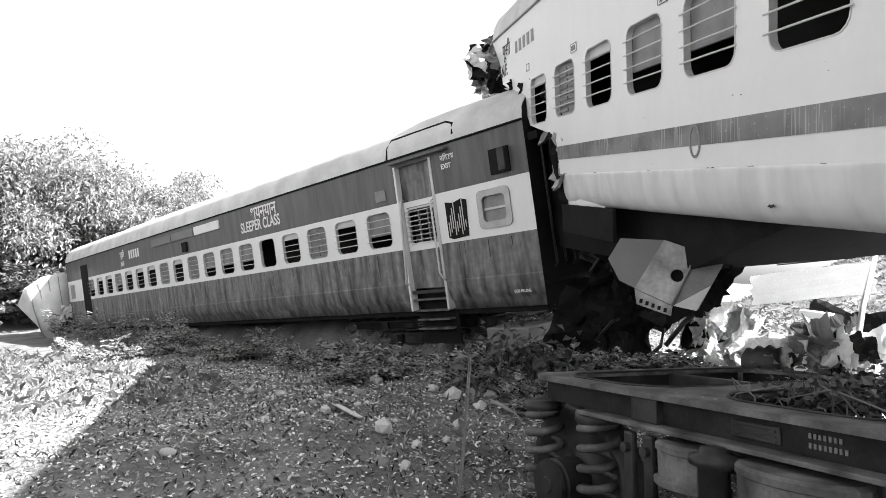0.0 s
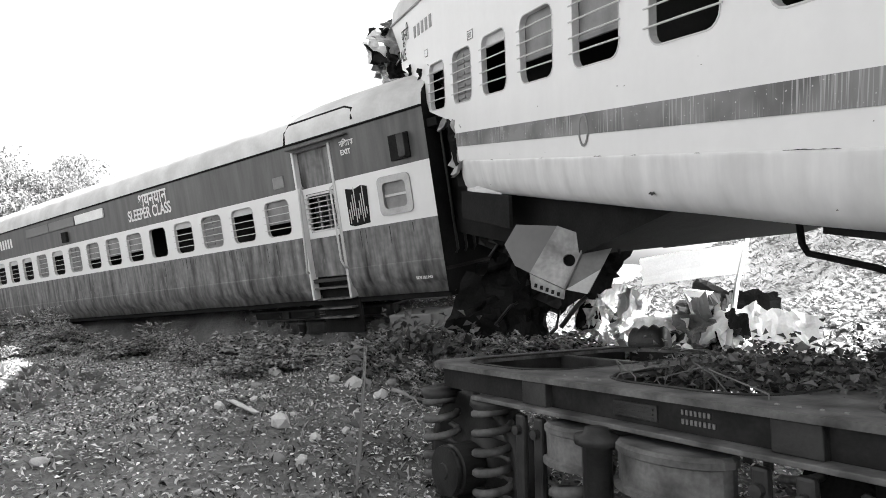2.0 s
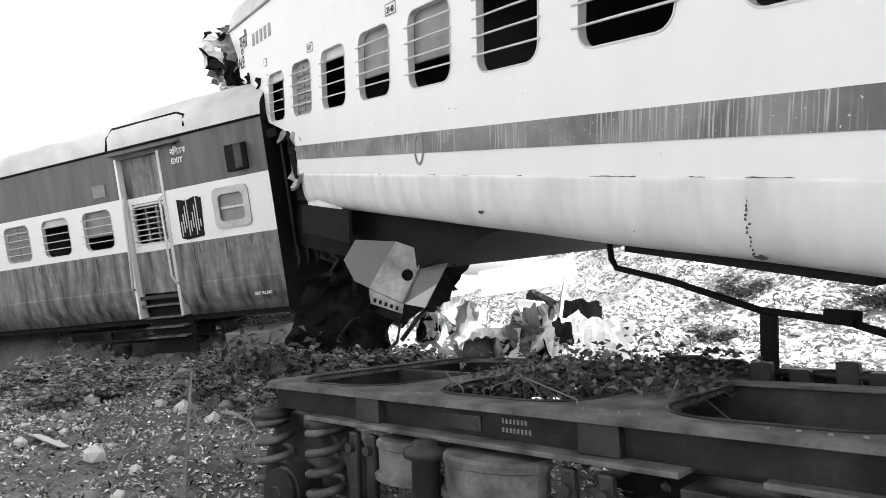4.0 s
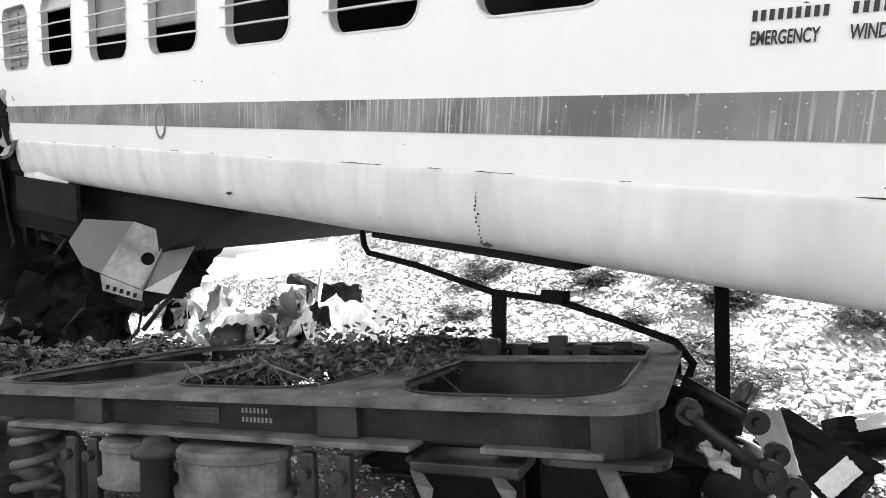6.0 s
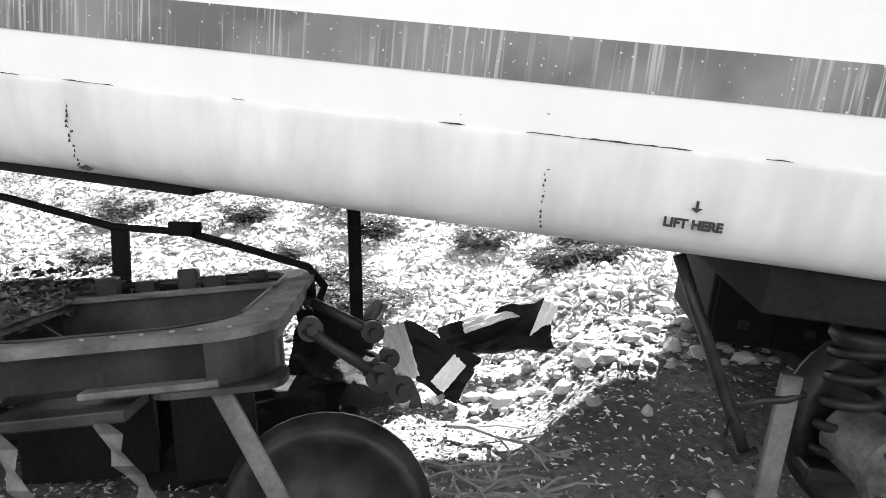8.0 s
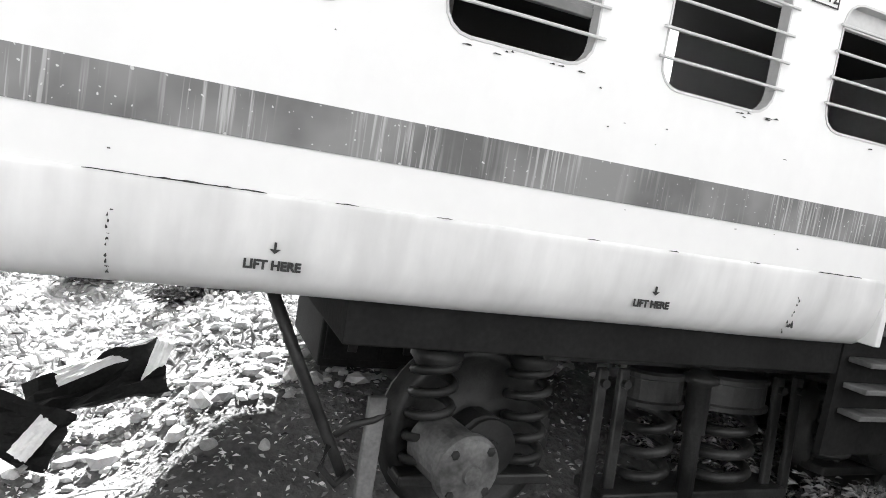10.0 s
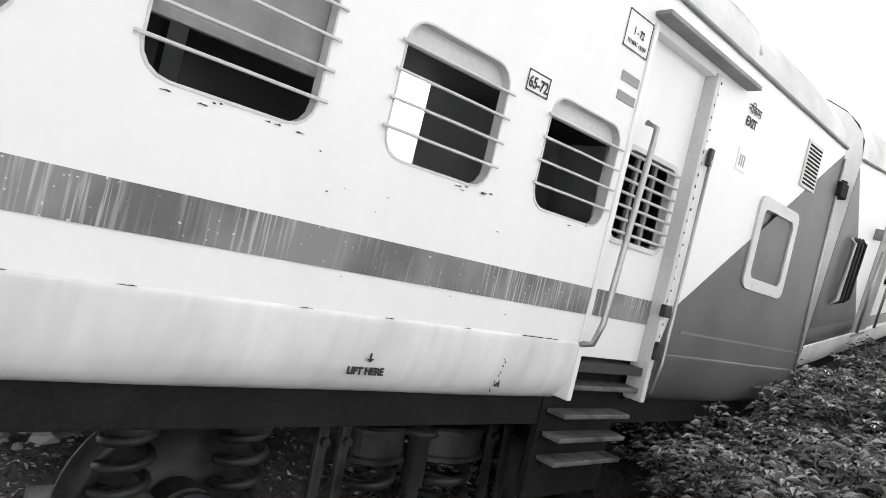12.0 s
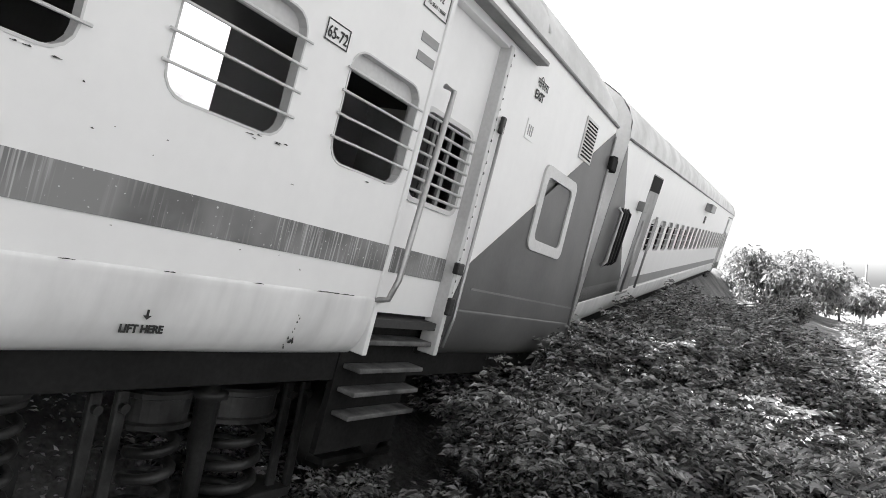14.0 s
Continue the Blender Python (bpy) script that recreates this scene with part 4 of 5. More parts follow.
rod("chain_loop", IRON, rg, [(8.6, .45, .27), (8.66, .42, .33), (8.75, .42, .35), (8.82, .44, .38)], .016)
rod("chain_loop", IRON, rg, [(8.58, .46, .22), (8.55, .42, .14), (8.62, .42, .06), (8.7, .46, .1)], .016)
ep = thing("spring_guide", "rusty upright spring guide plate with a flaking edge", "guide plate", B_POSE)
plain("guide_plate", DUSTY, ep, 8.72, 8.8, .42, .46, -.1, .45, .008)
ab = thing("axle_box_cover", "dusty round cast axle box cover beside the wheel", "axle box", B_POSE @ pose(9.22, .45, .12, 90, 0, 8))
bm = bmesh.new()
lathe(bm, [(0, -.28), (.15, -.28), (.15, .0), (.17, .01), (.17, .05), (.155, .07), (.05, .085), (.045, .1), (0, .1)], 24)
part("cover_body", bm, DUSTY, ab, smooth=False)
for k in range(4):
    bm = bmesh.new()
    lathe(bm, [(0, 0), (.022, 0), (.022, .025), (0, .028)], 6, pose(.135 * math.cos(.8 + k * 1.57), .135 * math.sin(.8 + k * 1.57), .055))
    part("bolt", bm, IRON, ab)
lw = thing("wheelset", "loose rusty steel wheelset lying beside the bogie", "wheelset", pose(-1.06, 1.36, -1.30, 0, 6, 12))
wheelset(lw, 0, 0)

# ---- wreckage ----
PALE_SHEET = material("pale_sheet_metal", 0.6, 0.5, amount=0.3, scale=3)


def sheet(name, mat, parent, m, sx, sz, seed, rough=0.25, fold=3, n=14, label="", thick=.006):
    """A crumpled sheet with sharp folds and two faces."""
    bm = bmesh.new()
    rnd = random.Random(seed)
    folds = [(rnd.uniform(0, 6.28), rnd.uniform(-.5, .5), rnd.uniform(-1, 1)) for _ in range(fold)]
    g = []
    for s in (0, 1):
        lay = []
        for i in range(n + 1):
            for j in range(n + 1):
                x, z = (i / n - .5), (j / n - .5)
                y = 0
                for a, o, k in folds:
                    y += k * rough * abs(x * math.cos(a) + z * math.sin(a) - o * .5)
                y += rough * .35 * noise.noise((x * 5 + seed, z * 5, seed * .37))
                ex = 1 + .12 * noise.noise((i * .7, j * .7, seed))
                lay.append(bm.verts.new((x * sx * ex, y * (sx + sz) * .5 + s * thick, z * sz * ex)))
        g.append(lay)
    for s in (0, 1):
        for i in range(n):
            for j in range(n):
                q = [g[s][i * (n + 1) + j], g[s][(i + 1) * (n + 1) + j], g[s][(i + 1) * (n + 1) + j + 1], g[s][i * (n + 1) + j + 1]]
                bm.faces.new(q if s == 0 else q[::-1])
    bmesh.ops.transform(bm, matrix=m, verts=bm.verts)
    return part(name, bm, mat, parent, label) if parent else obj(name, bm, mat, None, label)


# the crushed end of the raised coach
rw = random.Random(17)
for i in range(76):
    x = rw.uniform(-3.6, -1.9)
    z = 2.45 + .22 * (-1.9 - x) + rw.uniform(0, .8) - .1 * abs(x + 2.6)
    sheet("crumpled_panel", rw.choice((TORN, DARK, PALE_SHEET, TORN, DARK)), coach_b, pose(x, rw.uniform(.0, .9), z, rw.uniform(-60, 60), rw.uniform(-90, 90), rw.uniform(-70, 70)), rw.uniform(.22, .6), rw.uniform(.2, .5), 60 + i, .65, 5, 9)
for i in range(10):
    x, z = rw.uniform(-.7, .35), rw.uniform(1.2, 2.5)
    sheet("hanging_panel", rw.choice((DARK, DARK, TORN, DARK)), coach_b, pose(max(x, -.35) - .1 + .3 * (2.4 - z), rw.uniform(.1, .4), z, rw.uniform(-15, 15), rw.uniform(-25, 25), rw.uniform(-60, 60)), rw.uniform(.25, .5), rw.uniform(.5, 1.1), 90 + i, .5, 4)
for i in range(10):
    sheet("crumpled_panel", rw.choice((TORN, PALE_SHEET, DARK)), coach_b, pose(rw.uniform(-1.7, -.45), rw.uniform(.05, .5), rw.uniform(2.2, 2.5), rw.uniform(-60, 60), rw.uniform(-90, 90), rw.uniform(-70, 70)), rw.uniform(.2, .5), rw.uniform(.2, .35), 160 + i, .6, 5, 9)
# plain black block added in the crushed end, keeping the gap below dark
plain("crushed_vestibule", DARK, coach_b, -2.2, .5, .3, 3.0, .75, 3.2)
bm = bmesh.new()
vs = [bm.verts.new(q) for q in ((-1.6, .3, .93), (-1.6, 2.8, .93), (4.0, .3, .93), (4.0, 2.8, .93), (-1.6, .3, .3), (-1.6, 2.8, .3), (2.6, .3, .42), (2.6, 2.8, .42))]
for f in ((0, 4, 6, 2), (1, 3, 7, 5), (4, 5, 7, 6), (2, 6, 7, 3), (0, 1, 5, 4), (0, 2, 3, 1)):
    bm.faces.new([vs[i] for i in f])
part("buckled_floor_beam", bm, DARK, coach_b)
plain("hanging_trough", DARK, coach_b, 5.15, 6.35, .18, .5, .875, .93, .004)
bm = bmesh.new()
box(bm, .55, 1.9, -.006, .03, .62, .93, .004)
part("bent_corner_panel", bm, DARK, coach_b)
sheet("folded_corner", CREAM, coach_b, pose(1.0, .06, 1.08, -8, 0, 3), .95, .42, 5, .12, 2, 10)
for i in range(4):
    rod("dangling_pipe", DARK, coach_b, [(2.1 + .2 * i, .5, .78), (2.15 + .2 * i + rw.uniform(-.1, .1), .6, .6), (2.05 + .22 * i, .5 + rw.uniform(-.2, .3), .4 + rw.uniform(-.1, .15))], .014)

# the boxed floor section with a round hole, hanging below
FX = pose(-5.106, 0.299, .059, -1, 4, 55)
hb = thing("underfloor_tank", "dented grey sheet-steel tank with a round hole", "tank", FX)
bm = bmesh.new()
hole = [(.052 * math.cos(2 * math.pi * k / 16), .052 * math.sin(2 * math.pi * k / 16)) for k in range(16)]
plate_with_holes(bm, [(-.14, .28), (-.32, -.155), (.0, -.25), (.14, .22)], [hole], 0.0, thick=.06)
part("front_plate", bm, TORN, hb)
polygon("tank_body", [(-.12, .26), (-.3, -.15), (.0, -.24), (.12, .2)], .07, DARK, hb, thick=.35)
polygon("side_flap", [(-.58, .06), (-.46, -.11), (-.325, -.155), (-.145, .28), (-.5, .25)], .03, GREYPAINT, hb, thick=.02)
polygon("bright_flap", [(.145, .22), (.34, .16), (.2, -.25), (.07, -.2), (.005, -.25)], -.02, SHUTTER, hb, thick=.02)
polygon("torn_white_edge", [(.07, -.2), (.005, -.25), (.19, -.26), (.27, -.04)], -.026, PALE_SHEET, hb, thick=.004)
polygon("lower_lip", [(-.315, -.16), (.0, -.255), (.0, -.335), (-.28, -.285)], -.03, TORN, hb, thick=.05)
for k in range(5):
    plain("tooth", DARK, hb, -.26 + k * .05, -.235 + k * .05, -.036, -.031, -.27 - .011 * k, -.235 - .011 * k)
rod("seam", SHUTTER, hb, [(.14, -.03, .22), (.07, -.034, 0), (.0, -.03, -.25)], .012)
for z in (.18, .1, -.1, -.18):
    bm = bmesh.new()
    lathe(bm, [(0, 0), (.012, 0), (.01, .008), (0, .01)], 8, pose(.1 + .25 * z, 0, z, 90, 0, 0))
    part("bolt", bm, IRON, hb)
ub = thing("battery_box", "grey steel box under the dark coach", "equipment box", A_POSE)
bm = bmesh.new()
box(bm, 12.85, 13.6, -.05, .5, .2, .56, .02)
part("box_body", bm, GREYPAINT, ub)

# long bent pipe and posts under the raised coach
pp = thing("bent_pipe", "long bent black brake pipe hanging under the coach", "pipe")
rod("pipe", DARK, pp, [(-3.40, .95, .42), (-3.37, .96, .26), (-3.33, .97, .20), (-2.9, 1.0, .13), (-2.35, 1.10, -.01), (-1.9, 1.12, -.03), (-1.54, 1.18, -.12), (-1.24, 1.22, -.2), (-1.14, 1.2, -.30), (-1.15, 1.1, -.42)], .022)
plain("pipe_clamp", DARK, pp, -2.0, -1.85, 1.08, 1.18, -.05, .03, .008)
rod("hanger_rod", DARK, pp, [(-3.4, .95, .42), (-3.40, 1.05, .60)], .02)
for x, y, z0, z1, w in ((-2.34, 1.16, -.55, -.0, .045), (-1.26, 2.16, -1.4, .22, .045)):
    ps = thing("steel_post", "dark upright steel post under the raised coach", "post", pose(x, y, 0, 0, -3, 20), group="posts under the coach")
    plain("post_body", DARK, ps, -w, w, -w * .6, w * .6, z0, z1, .006)
st = thing("leaning_stick", "thin pale leaning stick planted in the slope", "stick")
rod("stick_body", BARS, st, [(-5.6, 2.45, -.9), (-6.0, 2.9, -.1), (-6.4, 3.42, .62)], [.032, .028, .024])
wr = thing("wire", "slack black wire tied to the stick", "wire")
rod("wire_strand", DARK, wr, [(-6.35, 3.35, .5), (-6.6, 3.3, .42), (-7.0, 3.2, .37), (-7.6, 3.1, .3)], .008, n=6)
TARP = material("sunlit_white_cloth", 0.75, 0.8, amount=0.12, scale=3)
tp = thing("white_panel", "white sheet panel lying in sunlight on the slope", "panel")
sheet("panel_body", TARP, tp, pose(-9.2, 4.9, .10, -14, -12, 38), 1.75, .5, 21, .04, 2, 10)
# black crumpled sheets added as a dark fill below the panel
for k in range(4):
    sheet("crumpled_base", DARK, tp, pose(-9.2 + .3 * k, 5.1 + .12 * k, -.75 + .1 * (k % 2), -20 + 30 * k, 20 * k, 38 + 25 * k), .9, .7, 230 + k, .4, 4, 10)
plain("lower_rail", TARP, tp, -8.9, -8.4, 4.5, 4.7, -.42, -.3, .02)

# boards and sheets thrown on the lit ground
for m, sx, sz, mat, sd, lab in ((pose(-.80, 2.02, -.84, -20, -24, 0), .18, .40, TARP, 1, "white painted board lying tilted on debris"),
                           (pose(-.50, 2.34, -1.04, -30, 40, 0), .12, .26, TARP, 2, "small white broken board on the stones"),
                           (pose(-.66, 2.44, -1.0, -35, 28, 0), .62, .36, DARK, 3, "black crumpled metal sheet with a white edge"),
                           (pose(-.22, 2.85, -.86, -52, -14, 0), .9, .42, DARK, 4, "black crumpled metal sheet in the sun"),
                           (pose(-.12, 2.92, -.64, -50, -16, 4), .75, .16, TARP, 5, "torn white sheet edge in the sun"),
                           (pose(.16, 2.86, -.72, -15, 20, 0), .12, .34, TARP, 9, "torn white sheet corner in the sun"),
                           (pose(-1.12, 2.2, -.80, -10, 26, 0), .12, .6, SHUTTER, 6, "grey channel piece leaning on debris"),
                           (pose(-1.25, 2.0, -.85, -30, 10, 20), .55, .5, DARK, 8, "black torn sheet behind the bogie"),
                           # four black sheets added behind the bogie, standing in for the shade there
                           (pose(-1.9, 1.75, -1.2, -25, 4, 10), 1.5, .7, DARK, 10, "black sheet added behind the bogie to hide sunlit ground"),
                           (pose(-3.4, 1.5, -1.25, -25, -4, 16), 1.5, .6, DARK, 11, "black sheet added behind the bogie to hide sunlit ground"),
                           (pose(-1.75, 1.15, -1.2, -40, 4, 10), 1.3, .7, DARK, 12, "black sheet added behind the bogie to hide sunlit ground"),
                           (pose(-2.6, 1.3, -1.2, -35, -4, 16), 1.4, .8, DARK, 13, "black sheet added behind the bogie to hide sunlit ground")):
    sh_ = thing("torn_sheet", lab, "scrap sheet", group="scrap sheets")
    sheet("sheet_body", mat, sh_, pose(-.09, 0, .03) @ m, sx, sz, sd, .16 if mat is TARP else .3, 2 if mat is TARP else 4, 10)

# sacks and cloth heap in the sun
hp = thing("cloth_heap", "heap of pale cloth and torn paper in the sun", "cloth heap")
rh = random.Random(77)
for i in range(44):
    q = rh.random()
    x, y = -7.35 + 1.75 * q + rh.uniform(-.12, .12), 1.75 + .75 * q + rh.uniform(-.1, .35)
    g = ground_height(x, y)
    z = g + (-.42 - .1 * q - g) * rh.uniform(.25, 1.0)
    sheet("cloth", TARP if i % 4 else (DARK if i % 8 else SHUTTER), hp, pose(x, y, z, rh.uniform(20, 110), rh.uniform(-60, 60), rh.uniform(0, 360)), rh.uniform(.25, .6), rh.uniform(.2, .42), 130 + i, .55, 6, 9)
for i in range(9):
    x, y = -7.3 + .22 * i, 2.35 + .1 * i
    g = ground_height(x, y)
    sheet("cloth", TARP if i % 3 else DARK, hp, pose(x, y, (g - .5) / 2, 80, 10 * i, 35 * i), .75, abs(g + .5) + .3, 330 + i, .35, 5, 10)
# black crushed wreckage added below the raised coach, filling the shaded gap
cw = thing("crushed_underframe", "black crushed wreckage added between the two coaches to keep the gap dark", "wreckage")
for i in range(34):
    q = rh.random()
    x, y = -7.75 + 1.05 * q + rh.uniform(-.1, .1), .6 + .7 * rh.random() + .3 * q
    z = rh.uniform(-1.1, .45) if q < .5 else rh.uniform(-.1, .5)
    sheet("buckled_plate", DARK if i % 6 else IRON, cw, pose(x, y, z, rh.uniform(-25, 25), rh.uniform(-40, 40), 60 + rh.uniform(-35, 35)), rh.uniform(.5, 1.0), rh.uniform(.45, .9), 520 + i, .35, 4, 8)
for i in range(9):
    x, y, z = -7.4 + .12 * i, .5 + .08 * i, rh.uniform(-1.2, .2)
    rod("bent_bar", IRON, cw, [(x, y, z), (x + rh.uniform(-.1, .3), y + .1, z + .25), (x + rh.uniform(.1, .5), y + .2, z + rh.uniform(.1, .5))], rh.uniform(.015, .03), n=6)
hs_ = thing("rubber_air_spring", "black ribbed rubber bellows lying behind the bogie", "air spring", pose(-4.55, .75, -.55, 0, 78, 30))
bm = bmesh.new()
lathe(bm, [(0, -.14), (.1, -.14), (.13, -.11), (.11, -.07), (.14, -.03), (.115, .01), (.14, .05), (.11, .09), (.12, .13), (0, .14)], 22)
part("bellows", bm, IRON, hs_, smooth=True)
for i in range(10):
    x, y = rh.uniform(-5.6, -4.5), rh.uniform(.3, 1.1)
    g = ground_height(x, y)
    tb = thing("broken_plank", "broken dark timber lying behind the bogie", "plank", pose(x, y, g + .1 + .06 * (i % 4), rh.uniform(-12, 12), rh.uniform(-14, 14), rh.uniform(0, 180)), group="broken planks")
    bm = bmesh.new()
    box(bm, -.35, .35, -.06, .06, -.02, .02, .006)
    part("plank_body", bm, IRON if i % 3 else DUSTY, tb)

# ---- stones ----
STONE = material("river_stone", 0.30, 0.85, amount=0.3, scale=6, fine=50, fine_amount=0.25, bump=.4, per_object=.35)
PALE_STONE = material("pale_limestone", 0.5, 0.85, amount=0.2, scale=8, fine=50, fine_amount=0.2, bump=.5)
# pale tone puts the sun's brightness into the stones of the lit zone
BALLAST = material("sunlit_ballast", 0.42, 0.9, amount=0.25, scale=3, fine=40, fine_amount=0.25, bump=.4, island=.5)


def stone_mesh(seed, name="stone_body", flat=.6, sub=2, mat=None):
    bm = bmesh.new()
    bmesh.ops.create_icosphere(bm, subdivisions=sub, radius=1)
    for v in bm.verts:
        d = 1 + .35 * noise.noise(v.co * 1.1 + Vector((seed, 0, 0))) + .12 * noise.noise(v.co * 3 + Vector((0, seed, 0)))
        v.co = Vector((v.co.x * d, v.co.y * d * .8, v.co.z * d * flat))
    me = bpy.data.meshes.new(name)
    bm.to_mesh(me); bm.free()
    me.materials.append(mat or STONE)
    for p in me.polygons:
        p.use_smooth = True
    return me


stones = [stone_mesh(i * 3.3) for i in range(5)]
pales = [stone_mesh(50 + i * 3.3, mat=PALE_STONE, sub=1, flat=.75) for i in range(3)]
for q in pales:
    for v in q.vertices:
        v.co *= 1 + .3 * noise.noise(v.co * 4)
    for p in q.polygons:
        p.use_smooth = False
rs = random.Random(23)


def stone(x, y, r, pool=stones, label="rounded grey stone on the ground", sink=.3, name="stone"):
    me = rs.choice(pool)
    ob = new(name, me)
    ob.matrix_basis = pose(x, y, ground_height(x, y) + r * .45 * (1 - sink), 0, 0, rs.uniform(0, 360)) @ Matrix.Diagonal((r, r, r, 1))
    return tagged(ob, label, "stone", "stones")


stone(-5.34, -2.0, .11, pales, "pale broken limestone lump on the soil")
for x, y, r in ((-6.1, -2.45, .07), (-5.1, -1.75, .06), (-6.2, -1.0, .09), (-6.6, -1.2, .1), (-6.9, -1.35, .08), (-5.6, -1.35, .05), (-7.6, -1.9, .09), (-8.2, -2.3, .07), (-4.6, -1.9, .05), (.35, 2.3, .09), (.2, 2.1, .08), (1.1, 2.3, .07), (.7, 1.8, .05)):
    stone(x, y, r, pales, "pale limestone lump on the shaded soil")
for i in range(45):
    stone(rs.uniform(-9, -4.9), rs.uniform(-3.4, -.2), rs.uniform(.015, .045), pales, "small pale limestone chip on the soil")
for i in range(80):
    x, y = rs.uniform(-9, 2.5), rs.uniform(-4.2, 2.6)
    if -4.8 < x < -.6 and -1.2 < y < 1.6:
        continue
    if abs(x) < .9 and y < -1.2:
        continue
    stone(x, y, rs.uniform(.02, .07), stones)
for i in range(110):
    stone(rs.uniform(-3, 3.0), rs.uniform(2.6, 5.2), rs.uniform(.025, .07), stones, "sunlit rounded ballast stone")


def scatter_stones(name, n, area, size, seed, mat, label, category):
    rnd = np.random.default_rng(seed)
    base = stone_mesh(seed, sub=1)
    co = np.array([v.co[:] for v in base.vertices])
    fc = np.array([p.vertices[:] for p in base.polygons])
    vs, fs = [], []
    for i in range(n):
        x, y = area(rnd)
        a, r = rnd.uniform(0, 6.28), rnd.uniform(*size) * (1 + (rnd.uniform() < .1))
        c, s = math.cos(a), math.sin(a)
        q = co * r * rnd.uniform(.7, 1.3, 3)
        q = np.stack([q[:, 0] * c - q[:, 1] * s + x, q[:, 0] * s + q[:, 1] * c + y, q[:, 2] + ground_height(x, y) + r * .2], 1)
        fs.append(fc + len(co) * i)
        vs.append(q)
    me = bpy.data.meshes.new(name)
    me.from_pydata(np.concatenate(vs).tolist(), [], np.concatenate(fs).tolist())
    me.materials.append(mat)
    return tagged(new(name, me), label, category, kind="stuff")


scatter_stones("ballast", 7500, lambda r: (r.uniform(-9, 6), 2.2 + 7 * r.uniform() ** 1.3), (.02, .055), 3, BALLAST, "stones and gravel on the rising slope, coloured paler for sunlight", "gravel")
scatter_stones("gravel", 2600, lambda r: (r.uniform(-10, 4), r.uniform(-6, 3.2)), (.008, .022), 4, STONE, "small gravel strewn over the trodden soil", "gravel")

# ---- plants ----
LEAF = material("green_leaf", 0.23, 0.26, translucent=.14, amount=0.2, fine=30, island=1.0, spec=.7)
LEAF_PALE = material("dry_pale_leaf", 0.15, translucent=.3, rough=0.6, amount=0.2, fine=30, island=.5)
LITTER = material("fallen_leaf_litter", 0.44, 0.7, amount=0.2, island=1.0)
CREEPER = material("dark_creeper_leaf", 0.085, 0.4, translucent=.2, amount=0.2, fine=30, island=.9, spec=.5)
TREE_LEAF = material("sunlit_tree_leaf", 0.25, 0.5, translucent=.45, amount=0.2, island=.6, spec=.5)
BARK = material("grey_bark", 0.12, 0.9, amount=0.4, scale=8, stretch=(1, 1, .3), fine=40, bump=.6)
TWIG = material("dry_twig", 0.22, 0.8, amount=0.3, scale=10)


def leaves(name, pos, nrm, size, seed, mat, parent=None, width=.4, droop=.25):
    """Many folded leaves, each of two triangles, at the given places and headings, as one mesh."""
    rnd = np.random.default_rng(seed)
    pos, d = np.asarray(pos, float), np.asarray(nrm, float)
    n = len(pos)
    d /= np.linalg.norm(d, axis=1, keepdims=True) + 1e-9
    up = rnd.normal(size=(n, 3)) * .45 + (0, 0, 1)
    s = np.cross(d, up)
    s /= np.linalg.norm(s, axis=1, keepdims=True) + 1e-9
    u = np.cross(s, d)
    L = (np.asarray(size) if np.ndim(size) else np.full(n, size)) * rnd.uniform(.6, 1.3, n)
    L = L[:, None]
    a = pos
    t = pos + d * L - u * L * droop
    mid = pos + d * L * .5 + u * L * .05
    l = mid + s * L * width * .5 + u * L * .08
    r = mid - s * L * width * .5 + u * L * .08
    v = np.stack([a, l, t, r], 1).reshape(-1, 3)
    k = np.arange(n)[:, None] * 4
    f = np.concatenate([k + (0, 2, 1), k + (0, 3, 2)])
    me = bpy.data.meshes.new(name)
    me.from_pydata(v.tolist(), [], f.tolist())
    me.materials.append(mat)
    ob = new(name, me)
    if parent:
        ob.parent = parent
    return ob


def shrub(seed, height, spread, stems, leaf_size, mat, label, pinnate=True):
    """A bush: arching stems, with leaves in pairs along side shoots."""
    rnd = random.Random(seed)
    t = thing("shrub", label, "shrub", group="shrubs")
    bm = bmesh.new()
    P, D = [], []
    for i in range(stems):
        a = rnd.uniform(0, 6.28)
        h, sp = height * rnd.uniform(.5, 1.05), spread * rnd.uniform(.3, 1)
        b0 = Vector((rnd.uniform(-.12, .12), rnd.uniform(-.12, .12), -.05))
        pts = []
        for k in range(7):
            q = k / 6
            pts.append(b0 + Vector((math.cos(a) * sp * q ** 1.4, math.sin(a) * sp * q ** 1.4, h * (q - .18 * q * q * q))) + Vector((rnd.uniform(-.03, .03), rnd.uniform(-.03, .03), 0)))
        tube(bm, pts, [.011 - .0013 * k for k in range(7)], 5)
        for k in range(2, 7):
            for side in range(3):
                aa = a + rnd.uniform(-1.9, 1.9)
                dd = Vector((math.cos(aa), math.sin(aa), rnd.uniform(-.05, .55))).normalized()
                n = 8 if pinnate else 5
                ln = leaf_size * (3.2 if pinnate else 2.2) * rnd.uniform(.6, 1.2)
                sidev = dd.cross(Vector((0, 0, 1))).normalized()
                for j in range(n):
                    base = pts[k] + dd * ln * (j + 1) / n + Vector((0, 0, -.25 * ln * (j / n) ** 2))
                    for sg in (-1, 1):
                        P.append(base)
                        D.append(dd * .55 + sidev * sg + Vector((0, 0, rnd.uniform(-.1, .25))))
                P.append(pts[k] + dd * ln)
                D.append(dd)
    part("stem", bm, TWIG, t)
    leaves("foliage", P, D, leaf_size, seed, mat, t, .42)
    return t


